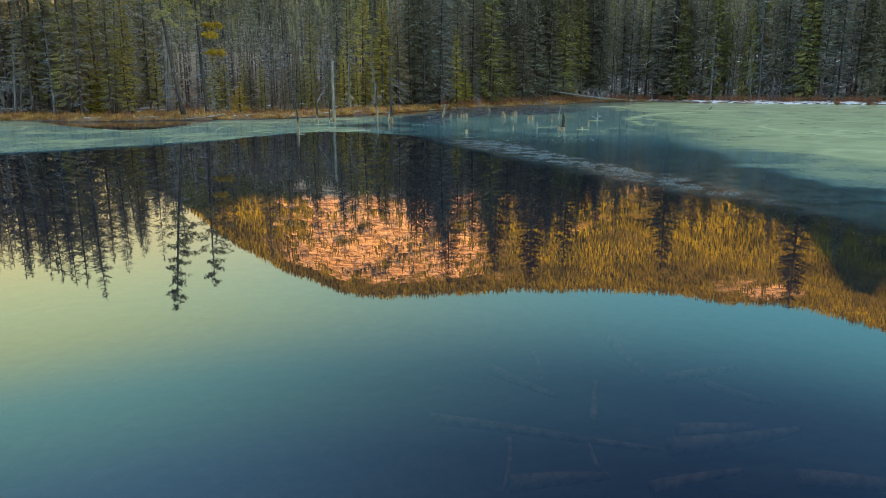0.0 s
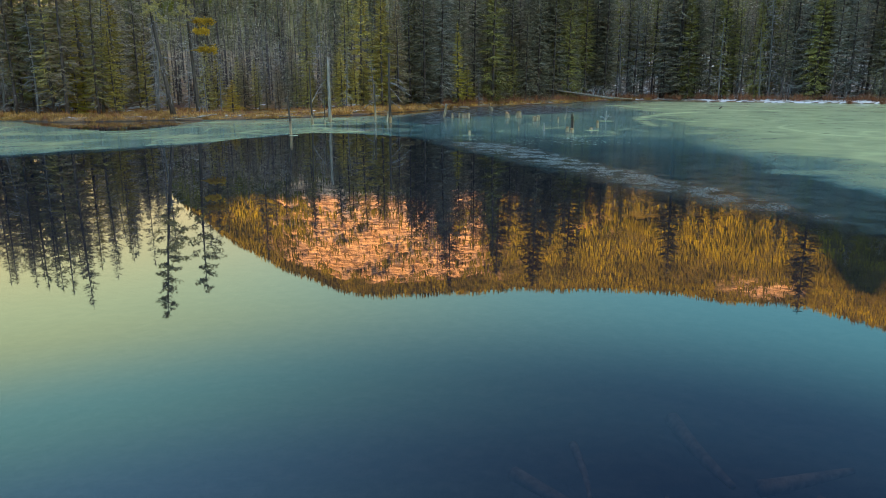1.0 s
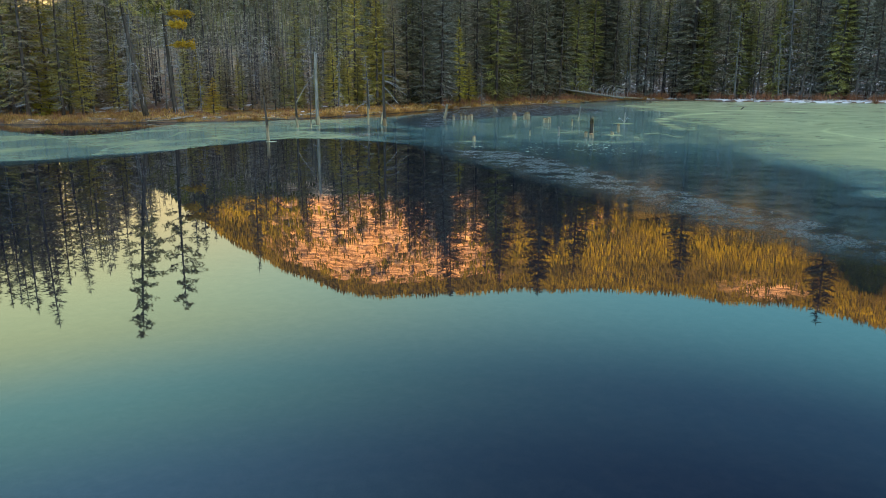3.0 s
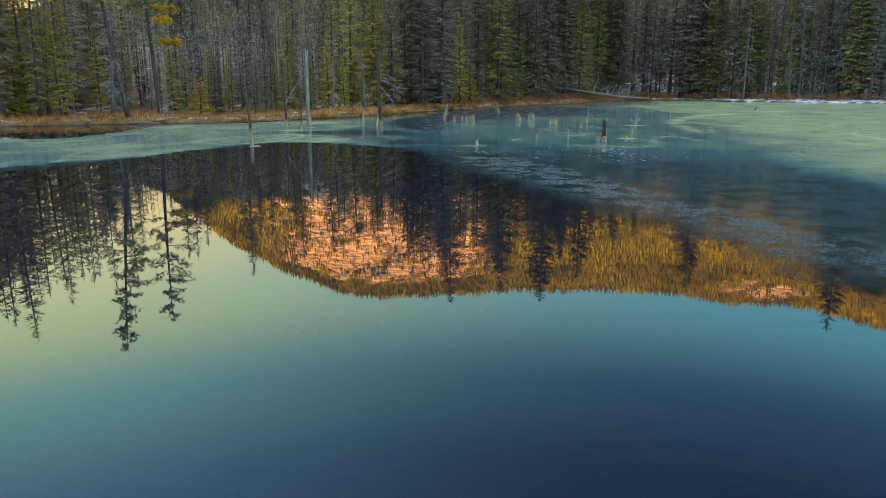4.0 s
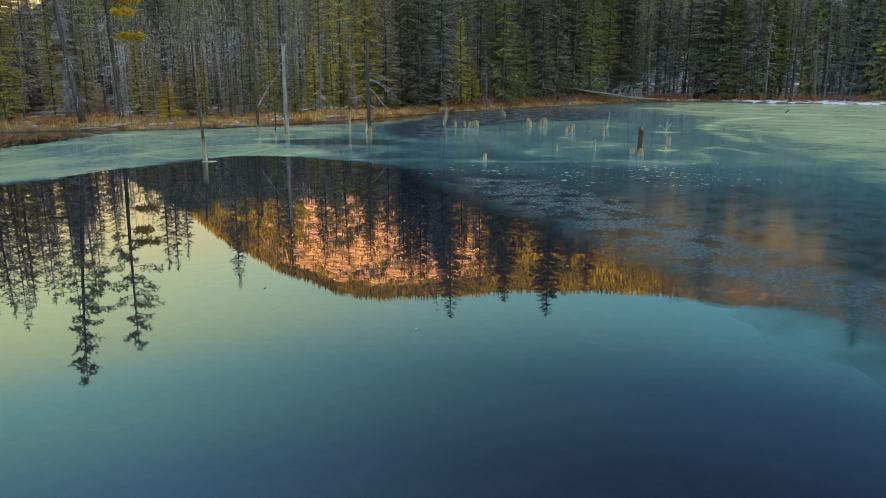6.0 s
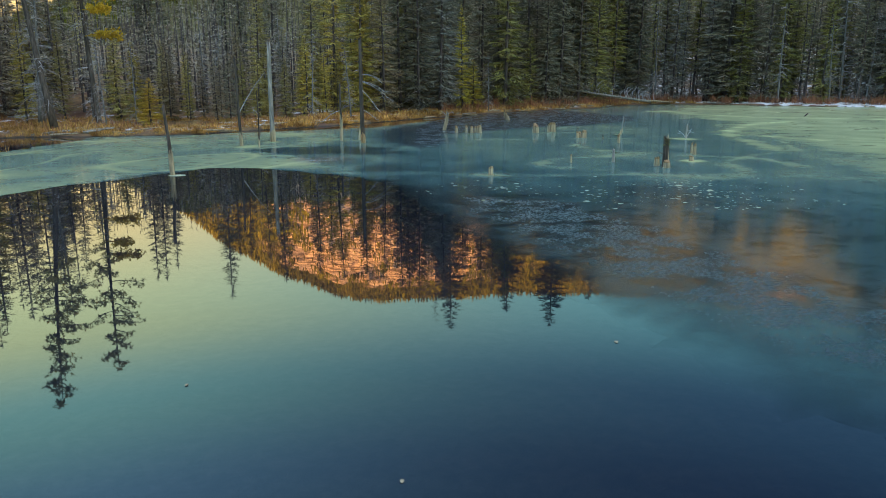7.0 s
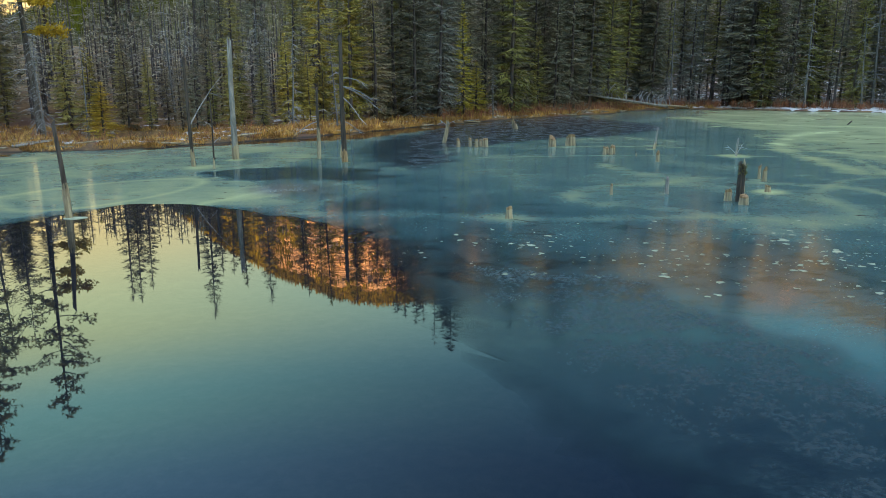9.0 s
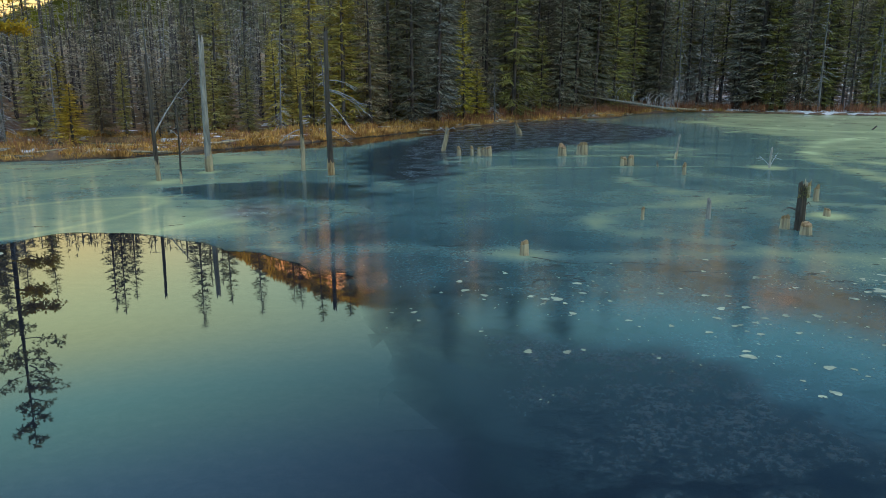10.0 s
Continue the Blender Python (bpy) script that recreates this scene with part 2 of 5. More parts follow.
    clear = node(n, l, "ShaderNodeBsdfTransparent", {0: (0.985, 0.99, 0.99, 1)})
    dark = node(n, l, "ShaderNodeBsdfDiffuse", {0: mixed(n, l, n4, (0.011, 0.027, 0.038), (0.023, 0.048, 0.061))})
    murk = node(n, l, "ShaderNodeMapRange", {0: old, 1: 0.0, 2: 1.0, 3: 0.52, 4: 0.84}).outputs[0]
    holes = node(n, l, "ShaderNodeMapRange", {0: ramp(n, l, n4, 0.40, 0.52), 3: 0.62, 4: 1.08}).outputs[0]
    murk = node(n, l, "ShaderNodeMath", {0: murk, 1: holes}, operation="MULTIPLY", use_clamp=True).outputs[0]
    murk = node(n, l, "ShaderNodeMath", {0: fleck, 1: 0.30, 2: murk}, operation="MULTIPLY_ADD", use_clamp=True).outputs[0]
    murk = node(n, l, "ShaderNodeMath", {0: murk, 1: sheet}, operation="MULTIPLY").outputs[0]
    body = node(n, l, "ShaderNodeMixShader", {0: murk, 1: clear.outputs[0], 2: dark.outputs[0]})
    low = node(n, l, "ShaderNodeMixShader", {0: white, 1: body.outputs[0], 2: snow.outputs[0]})
    rough = node(n, l, "ShaderNodeMapRange", {0: old, 1: 0.0, 2: 1.0, 3: 0.12, 4: 0.085}).outputs[0]
    rough = node(n, l, "ShaderNodeMath", {0: fleck, 1: 0.30, 2: rough}, operation="MULTIPLY_ADD").outputs[0]
    bump = node(n, l, "ShaderNodeBump", {"Height": n3, "Strength": 0.008, "Distance": 0.03}).outputs[0]
    gloss = node(n, l, "ShaderNodeBsdfGlossy", {"Color": (0.9, 0.95, 0.95, 1), "Roughness": rough, "Normal": bump})
    fres = node(n, l, "ShaderNodeFresnel", {"IOR": 1.31}).outputs[0]
    dull = node(n, l, "ShaderNodeMath", {0: white, 1: -0.6, 2: 0.90}, operation="MULTIPLY_ADD").outputs[0]
    dull = node(n, l, "ShaderNodeMath", {0: dull, 1: 0.12}, operation="MAXIMUM").outputs[0]
    dull = node(n, l, "ShaderNodeMath", {0: dull, 1: node(n, l, "ShaderNodeMapRange", {0: old, 3: 0.55, 4: 1.0}).outputs[0]}, operation="MULTIPLY").outputs[0]
    dull = node(n, l, "ShaderNodeMath", {0: fleck, 1: 0.35, 2: dull}, operation="MULTIPLY_ADD").outputs[0]
    g = node(n, l, "ShaderNodeMath", {0: fres, 1: node(n, l, "ShaderNodeMath", {0: dull, 1: sheet}, operation="MULTIPLY").outputs[0]}, operation="MULTIPLY").outputs[0]
    top = node(n, l, "ShaderNodeMixShader", {0: g, 1: low.outputs[0], 2: gloss.outputs[0]})
    l.new(top.outputs[0], n["Material Output"].inputs[0])
    return m


def rock_material():
    """Banded limestone with earth on its gentler ledges."""
    m, n, l, p = shader("banded_limestone")
    co = node(n, l, "ShaderNodeTexCoord").outputs["Object"]
    tilt = node(n, l, "ShaderNodeMapping", {0: co, 2: (0.0, 0.22, 0.0), 3: (0.4, 0.4, 3.0)}).outputs[0]
    band = node(n, l, "ShaderNodeTexNoise", {"Vector": tilt, "Scale": 0.13, "Detail": 8.0, "Roughness": 0.75}).outputs[0]
    spot = node(n, l, "ShaderNodeTexNoise", {"Vector": co, "Scale": 0.12, "Detail": 7.0, "Roughness": 0.7}).outputs[0]
    c = mixed(n, l, ramp(n, l, band, 0.38, 0.62), (0.20, 0.13, 0.09), (0.86, 0.63, 0.44))
    c = mixed(n, l, ramp(n, l, spot, 0.56, 0.64), c, (0.17, 0.12, 0.05))
    cliff = node(n, l, "ShaderNodeAttribute", attribute_name="cliff").outputs["Fac"]
    c = mixed(n, l, cliff, mixed(n, l, spot, (0.05, 0.050, 0.010), (0.13, 0.12, 0.016)), c)
    l.new(c, p.inputs["Base Color"])
    p.inputs["Roughness"].default_value = 0.95
    b = node(n, l, "ShaderNodeBump", {"Height": band, "Strength": 1.0, "Distance": 5.0})
    l.new(b.outputs[0], p.inputs["Normal"])
    return m


GROUND, WATER, ICE, ROCK = ground_material(), water_material(), ice_material(), rock_material()
# sunlit and shaded tones of the same conifers, set in the needle colours
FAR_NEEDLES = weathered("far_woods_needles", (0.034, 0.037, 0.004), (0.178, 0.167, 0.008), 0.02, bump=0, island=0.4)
SLOPE_NEEDLES = weathered("slope_needles", (0.075, 0.066, 0.042), (0.20, 0.175, 0.095), 0.02, bump=0, island=0.4)
BUBBLE = weathered("frost_flower", (0.27, 0.31, 0.23), (0.46, 0.49, 0.34), 8, bump=0.2, island=0.15)


# ---------------------------------------------------------------- geometry helpers
class Geo:
    """Vertices and faces gathered for one mesh."""

    def __init__(self):
        self.v, self.f = [], []

    def tube(self, pts, radii, sides=6, cap=True):
        """A tapered tube along points."""
        base = len(self.v)
        n = len(pts)
        for i, p in enumerate(pts):
            d = (pts[min(i + 1, n - 1)] - pts[max(i - 1, 0)]).normalized()
            a = d.orthogonal().normalized() if abs(d.z) < 0.95 else Vector((1, 0, 0)).cross(d).normalized()
            b = d.cross(a)
            for k in range(sides):
                w = 2 * math.pi * k / sides
                self.v.append(p + (a * math.cos(w) + b * math.sin(w)) * radii[i])
        for i in range(n - 1):
            for k in range(sides):
                q = base + i * sides
                self.f.append((q + k, q + (k + 1) % sides, q + sides + (k + 1) % sides, q + sides + k))
        if cap:
            self.f.append(tuple(base + k for k in reversed(range(sides))))
            self.f.append(tuple(base + (n - 1) * sides + k for k in range(sides)))

    def blade(self, p, q, w):
        """A slim leaf from p to q with half width vector w at its middle."""
        b = len(self.v)
        m = p * 0.55 + q * 0.45
        self.v += [p, m + w, q, m - w]
        self.f.append((b, b + 1, b + 2, b + 3))

    def mesh(self, name, material, smooth=False):
        me = bpy.data.meshes.new(name)
        me.from_pydata([tuple(p) for p in self.v], [], self.f)
        me.materials.append(material)
        if smooth:
            me.polygons.foreach_set("use_smooth", [True] * len(me.polygons))
        me.update()
        return me


def part(name, geo, material, parent, label="", smooth=False):
    ob = new(name, geo.mesh(name, material, smooth))
    ob.parent = parent
    return tagged(ob, label)


def thing(name, label, category, group="", at=(0, 0, 0), kind=""):
    e = new(name)
    e.empty_display_size = 0.3
    e.location = at
    return tagged(e, label, category, group, kind)


def spline(pts, closed=False, step=8):
    """Points along a smooth line through the given ones."""
    p = [np.array(q, float) for q in pts]
    n, out = len(p), []
    for i in range(n if closed else n - 1):
        a, b, c, d = (p[(i + k) % n] if closed else p[min(max(i + k, 0), n - 1)] for k in (-1, 0, 1, 2))
        for s in range(step):
            t = s / step
            out.append(0.5 * (2 * b + (c - a) * t + (2 * a - 5 * b + 4 * c - d) * t * t + (3 * b - a - 3 * c + d) * t ** 3))
    if not closed:
        out.append(p[-1])
    return np.array(out)


def inside_distance(poly, x, y):
    """Distance to a closed outline, positive inside it; x and y are arrays."""
    shape = x.shape
    x, y = x.ravel(), y.ravel()
    best = np.full(x.size, 1e18)
    odd = np.zeros(x.size, bool)
    for (ax, ay), (bx, by) in zip(poly, np.roll(poly, -1, axis=0)):
        dx, dy = bx - ax, by - ay
        t = np.clip(((x - ax) * dx + (y - ay) * dy) / (dx * dx + dy * dy + 1e-12), 0, 1)
        best = np.minimum(best, (x - ax - t * dx) ** 2 + (y - ay - t * dy) ** 2)
        if ay != by:
            cross = ((ay > y) != (by > y)) & (x < (bx - ax) * (y - ay) / (by - ay) + ax)
            odd ^= cross
    return (np.sqrt(best) * np.where(odd, 1, -1)).reshape(shape)


def waves(x, y, scale, seed=0, octaves=4):
    """Smooth seeded noise about -1..1 from turned sine waves; x and y are arrays."""
    rng = np.random.RandomState(seed)
    out, amp, total = np.zeros_like(x, float), 1.0, 0.0
    f = 1.0 / scale
    for _ in range(octaves):
        for _ in range(3):
            a, ph, k = rng.uniform(0, 6.283), rng.uniform(0, 6.283), rng.uniform(0.7, 1.4) * f
            out += amp * np.sin(6.283 * k * (x * math.cos(a) + y * math.sin(a)) + ph + 1.3 * np.sin(k * 3.1 * (y * math.cos(a) - x * math.sin(a)) + ph * 2))
            total += amp
        amp *= 0.55
        f *= 2.1
    return out / total * 1.8


def grid_mesh(name, xs, ys, z, material, keep=None):
    """A sheet over the lines xs and ys with the heights z[j, i]."""
    nx, ny = len(xs), len(ys)
    X, Y = np.meshgrid(xs, ys)
    me = bpy.data.meshes.new(name)
    i, j = np.meshgrid(np.arange(nx - 1), np.arange(ny - 1))
    q = (j * nx + i).ravel()
    faces = np.stack([q, q + 1, q + nx + 1, q + nx], 1)
    me.from_pydata(np.stack([X.ravel(), Y.ravel(), z.ravel()], 1).tolist(), [], faces.tolist())
    me.materials.append(material)
    me.polygons.foreach_set("use_smooth", [True] * len(me.polygons))
    return me


# ---------------------------------------------------------------- ground, water, ice
SHORE = spline([(-80, 46), (-52, 57), (-36, 59.5), (-29, 57.8), (-21, 60), (-15.2, 60.8), (-10.8, 65.4), (-5.7, 71.8), (1, 82), (5.5, 88),
                (10.5, 93), (16, 98), (21, 106), (28, 109), (40, 102.5), (56, 95), (78, 86), (98, 60), (92, 10), (60, -40), (0, -55), (-60, -40), (-95, 10)], True, 8)


def shore_side(x, y):
    """Metres out over the lake from the waterline; negative on land."""
    return inside_distance(SHORE, x, y) + 0.35 * waves(x, y, 7.0, 3) + 0.12 * waves(x, y, 1.5, 4)


def ground_height(x, y):
    d = shore_side(x, y)
    land = np.clip(-d, 0, None)
    z = np.where(d > 0, -0.05 - 1.25 * (1 - np.exp(-np.clip(d, 0, None) / 4.0)), 0.20 * (1 - np.exp(-land / 0.35)) + 0.10 * np.minimum(land, 4) / 4)
    z += np.where(d < -0.8, 0.10 * waves(x, y, 5.0, 7) + 0.05 * waves(x, y, 1.8, 8), 0.03 * waves(x, y, 2.0, 9))
    z += np.clip(land - 9, 0, 160) * 0.075 * np.clip((y - 20) / 60, 0, 1)
    # a shoal under the shallow end
    z += 0.75 * np.exp(-(((x - 3.0) / 5.0) ** 2 + ((y - 4.0) / 4.5) ** 2)) * (d > 0)
    # a backwater behind the sedge on the marshy bank
    back = 1 - np.clip(((x + 17.6) / 5.0) ** 2 + ((y - 67.0) / 2.7) ** 2, 0, 1)
    return z - 0.75 * np.clip(back * 3, 0, 1) * (d < -1)


def stretched(lo, hi, step, far, growth=1.22):
    a = list(np.arange(lo, hi + step / 2, step))
    s, v, w = step, a[0], a[-1]
    left, right = [], []
    while v > -far:
        s *= growth
        v, w = v - s, w + s
        left.append(v)
        right.append(w)
    return np.array(left[::-1] + a + right)


gx, gy = stretched(-62, 82, 0.6, 3000), stretched(-4, 122, 0.55, 3000)
GX, GY = np.meshgrid(gx, gy)
GZ = ground_height(GX, GY)
tagged(new("ground", grid_mesh("ground", gx, gy, GZ, GROUND)),
       "brown leaf litter, straw and patches of old snow", "ground", kind="structure")


def height_at(x, y):
    """The ground's height, read off its sheet."""
    i = min(max(int(np.searchsorted(gx, x)) - 1, 0), len(gx) - 2)
    j = min(max(int(np.searchsorted(gy, y)) - 1, 0), len(gy) - 2)
    u, v = (x - gx[i]) / (gx[i + 1] - gx[i]), (y - gy[j]) / (gy[j + 1] - gy[j])
    return float((GZ[j, i] * (1 - u) + GZ[j, i + 1] * u) * (1 - v) + (GZ[j + 1, i] * (1 - u) + GZ[j + 1, i + 1] * u) * v)


me = bpy.data.meshes.new("water")
me.from_pydata([(-110, -70, 0), (110, -70, 0), (110, 125, 0), (-110, 125, 0)], [], [(0, 1, 2, 3)])
me.materials.append(WATER)
tagged(new("water", me), "still dark lake water mirroring mountain and sky", "water", kind="structure")

FRONT = spline([(-75, 12), (-34, 23.5), (-19.1, 31.2), (-12.9, 36.8), (-11.2, 41.2), (-9.6, 43.0), (-8.2, 45.6), (-6.4, 45.7), (-4, 44.2), (-2, 42.6), (-1.2, 40.2),
                (-0.5, 37.4), (0.6, 34), (1.6, 31.5), (2.6, 28.2), (4, 24.8), (4.8, 22.3), (6.2, 19.6), (7.9, 17.2), (9.2, 13), (12, 5), (20, -12)], False, 8)
ICE_AREA = np.concatenate([FRONT, [(130, -20), (130, 140), (-130, 140), (-130, 10)]])
LEAD = spline([(-1.0, 72), (-3.2, 66.5), (-3.6, 60.5), (-2.7, 56), (-1.1, 53.6), (0.3, 56), (0.6, 61.5), (4.7, 66.2), (10.8, 70.8), (15, 77.5), (14, 86), (9, 95), (0, 84)], True, 6)
BAY = spline([(-32, 58.5), (-27, 52.5), (-22.5, 48.8), (-19.6, 48.2), (-18.6, 53), (-19, 60.5), (-25, 62)], True, 6)


OLD_LINE = spline([(-70, 15), (-30, 26), (-13, 38), (-9.2, 44.5), (-5, 45), (-1.8, 42.2), (0.4, 39.6), (2.7, 38.5), (4.2, 35.6), (4.8, 33), (6.2, 28), (7.8, 22.9), (9.7, 14.6), (13.5, 5), (22, -12)], False, 6)
OLD_ICE = np.concatenate([OLD_LINE, [(130, -20), (130, 140), (-130, 140), (-130, 12)]])


def ice_side(x, y):
    """Positive where there is ice."""
    rim = 0.28 * waves(x, y, 2.2, 11) + 0.13 * waves(x, y, 0.7, 12, 3)
    shore = shore_side(x, y)
    strip = 3.4 * np.clip(1 - np.abs(x + 4.5) / 10, 0, 1) + 0.08
    d = np.minimum(inside_distance(ICE_AREA, x, y) + rim * np.clip((x + 8) / 6, 0.35, 1), shore - strip)
    return np.minimum(d, -inside_distance(BAY, x, y) + rim)


STUMP_HALO = [(7.6, 45.6, 0.5, 0.25), (9.25, 47.8, 0.55, 0.8), (10.15, 50.3, 0.6, 0.45), (1.5, 43.8, 0.8, 0.36), (-8.3, 56.6, 0.7, 0.6), (-8.9, 54.0, 1.0, 0.65), (-3.8, 55.6, 0.6, 0.4),
              (9.6, 61.1, 0.6, 0.5), (12.3, 57.9, 0.9, 0.7), (4.7, 47.3, 0.35, 0.4), (6.25, 47.4, 0.4, 0.35)]


# pale curved lines where the wind has drifted the frost
DRIFTS = [(spline(pts, False, 5), width, much) for pts, width, much in (
    ([(24.5, 73.0), (21.5, 70.5), (18.7, 67.1), (16.5, 63.1), (15.3, 59.3), (14.9, 56), (14.3, 51.9)], 0.6, 0.34),
    ([(16.8, 64.1), (17.2, 59.9), (18.9, 56.9)], 0.4, 0.26),
    ([(3.3, 45.9), (3.6, 47.5), (4.2, 48.4), (5.5, 49.2), (6.4, 49.2), (7.8, 50.6), (8.9, 50.9)], 0.35, 0.15),
    ([(3.5, 46.8), (4, 45.7), (4.8, 45.3), (5.8, 44.8), (6.3, 43.9), (6.7, 42.6), (7.1, 41.5)], 0.3, 0.12),
    ([(6.1, 55.1), (6.4, 52.8), (7, 51.8)], 0.4, 0.20), ([(9.5, 49.7), (10.9, 49.2), (12.2, 48.4), (12.4, 45.9)], 0.35, 0.20),
    ([(22, 95.8), (21.3, 85.7), (23.6, 81.4), (26.1, 78.6), (33, 76)], 0.7, 0.22))]


def line_distance(line, x, y):
    """Distance to a curve given as a row of points."""
    best = np.full(np.shape(x), 1e9)
    for (ax, ay), (bx, by) in zip(line[:-1], line[1:]):
        ux, uy = bx - ax, by - ay
        t = np.clip(((x - ax) * ux + (y - ay) * uy) / (ux * ux + uy * uy + 1e-9), 0, 1)
        best = np.minimum(best, (x - ax - t * ux) ** 2 + (y - ay - t * uy) ** 2)
    return np.sqrt(best)


def frost_fields(x, y):
    """How much frost lies on the ice, where it is slushy, and where it is old and dull."""
    d = ice_side(x, y)
    older = inside_distance(OLD_ICE, x, y) + 0.35 * waves(x, y, 2.5, 24)
    old = np.clip(older / 0.5 + 0.4, 0, 1)
    warp = 1.6 * waves(x, y, 11.0, 21) + 0.5 * waves(x, y, 3.0, 22)
    sweep = np.interp(y, [0, 22, 32, 45, 58, 66, 90, 105], [14.5, 12.6, 11.9, 13.2, 15.4, 17.0, 18.0, 25.0])
    right = np.clip((x + 0.8 * warp - sweep + 0.6) / 7.5, 0, 1) ** 0.7
    right = right * right * (3 - 2 * right) * np.clip((older - 0.6) / 2.5, 0, 1)
    left = np.clip((-3.0 - x + 0.7 * warp) / 3, 0, 1) * (0.40 + 0.10 * waves(x, y, 7.0, 25))
    mid = (0.03 + 0.25 * np.clip(older / 9, 0, 1) + 0.05 * waves(x, y, 6.0, 23)) * np.clip((y - 26) / 16, 0.25, 1)
    f = np.maximum(np.maximum(0.22 * np.minimum(right * 8, 1) + 0.38 * right, left), mid) * (0.04 + 0.96 * old)
    # a paler tongue by the water's edge and a dark refrozen pool behind it
    f = np.maximum(f, 0.50 * np.clip((1.0 - ((x + 6.9) / 2.5) ** 2 - ((y - 47.4) / 1.8) ** 2) * 4 + 0.4 * waves(x, y, 1.5, 33), 0, 1))
    f *= 1 - 0.85 * np.clip((1.15 - ((x + 5.0) / 3.2) ** 2 - ((y - 52.0) / 1.9) ** 2 + 0.5 * waves(x, y, 3.0, 26)) * 3, 0, 1)
    lead = np.clip(inside_distance(LEAD, x, y) / 0.7 + 0.5 + 0.9 * waves(x, y, 2.2, 27) + 0.4 * waves(x, y, 0.8, 28), 0, 1)
    f *= 1 - 0.93 * lead
    old = old * (1 - 0.7 * lead)
    for line, width, much in DRIFTS:
        f += much * np.exp(-(line_distance(line, x, y) / (width * (1 + 0.4 * waves(x, y, 2.5, 29)))) ** 2) * (0.75 + 0.35 * waves(x, y, 3.5, 30))
    for hx, hy, r, k in STUMP_HALO:
        f = np.maximum(f, k * np.exp(-(((x - hx) ** 2 + ((y - hy) * 0.8) ** 2) / r ** 2)))
    slush = np.clip(1.15 - old, 0.12, 1) * np.clip((x + 3.0) / 2, 0, 1)
    slush *= np.clip(inside_distance(ICE_AREA, x, y) / 1.6 - 0.1, 0.0, 1)
    slush = np.maximum(slush, 0.8 * np.exp(-(((x + 4.6) / 1.6) ** 2 + ((y - 48.5) / 1.8) ** 2)))
    return np.clip(f, 0, 1), slush, old


def ice_sheet(name, side, xs, ys, label, thick=0.010, rime=0.0):
    """A sheet of ice with a real edge: cells inside the outline, their rim drawn onto it, and a skirt down into the water."""
    nx = len(xs)
    X, Y = np.meshgrid(xs, ys)
    cx, cy = (X[:-1, :-1] + X[1:, 1:]) / 2, (Y[:-1, :-1] + Y[1:, 1:]) / 2
    jj, ii = np.nonzero(side(cx, cy) > 0)
    quads = np.stack([jj * nx + ii, jj * nx + ii + 1, (jj + 1) * nx + ii + 1, (jj + 1) * nx + ii], 1)
    count = {}
    for q in quads.tolist():
        for k in range(4):
            a, b = q[k], q[(k + 1) % 4]
            if (b, a) in count:
                del count[(b, a)]
            else:
                count[(a, b)] = 1
    rim = np.array(sorted({v for e in count for v in e}))
    px, py = X.ravel().copy(), Y.ravel().copy()
    h = 0.05
    for _ in range(3):
        x, y = px[rim], py[rim]
        f = side(x, y)
        dx, dy = (side(x + h, y) - f) / h, (side(x, y + h) - f) / h
        g = np.maximum(dx * dx + dy * dy, 0.3)
        px[rim] -= np.clip(f * dx / g, -0.25, 0.25)
        py[rim] -= np.clip(f * dy / g, -0.25, 0.25)
    used = np.unique(quads)
    index = np.full(px.size, -1)
    index[used] = np.arange(len(used))
    faces = index[quads].tolist()
    n = len(used)
    low = {v: n + k for k, v in enumerate(rim.tolist())}
    for a, b in count:
        faces.append((int(index[b]), int(index[a]), low[a], low[b]))
    vx, vy = np.concatenate([px[used], px[rim]]), np.concatenate([py[used], py[rim]])
    vz = np.concatenate([np.full(n, 0.006), np.full(len(rim), 0.006 - thick)])
    me = bpy.data.meshes.new(name)
    me.from_pydata(np.stack([vx, vy, vz], 1).tolist(), [], faces)
    me.materials.append(ICE)
    fr, sl, ol = frost_fields(vx, vy)
    fr, ol = np.maximum(fr, rime), np.maximum(ol, min(rime * 3, 1))
    into = np.clip((inside_distance(ICE_AREA, vx, vy) - 0.05) / np.interp(vy, [28, 34], [1.7, 0.45]) + 0.35 * waves(vx, vy, 1.4, 34), 0, 1)
    body = np.maximum(ol, np.where(vx > -2.5, into * into * (3 - 2 * into), 1.0))
    for key, val in (("frost", fr), ("slush", sl), ("old_ice", ol), ("sheet", body)):
        me.attributes.new(key, "FLOAT", "POINT").data.foreach_set("value", val.astype(np.float32))
    return tagged(new(name, me), label, "ice", kind="structure")


ice_sheet("ice_sheet", ice_side, np.arange(-70, 85, 0.34), np.arange(8, 112, 0.34), "thin grey-green lake ice dusted with frost")


def backwater_side(x, y):
    return 1 - ((x + 17.6) / 4.5) ** 2 - ((y - 67.0) / 2.4) ** 2 + 0.25 * waves(x, y, 3.0, 31)


ice_sheet("backwater_ice", backwater_side, np.arange(-24, -11, 0.3), np.arange(63.4, 70.6, 0.3), "pale blue ice on a backwater behind the sedge", 0.010, 0.42)


# ---------------------------------------------------------------- mountain and added shading ridge
RIDGE_AZ = [-60, -40, -30, -25, -21, -16.9, -12.8, -8.4, -4.8, 1, 8, 14, 18.6, 22.7, 26.5, 32.6, 45, 60]
RIDGE_EL = [2.0, 2.5, 3.5, 5.0, 7.6, 11.4, 13.9, 15.9, 16.4, 16.1, 15.8, 15.4, 15.4, 15.7, 15.2, 16.0, 17, 15]


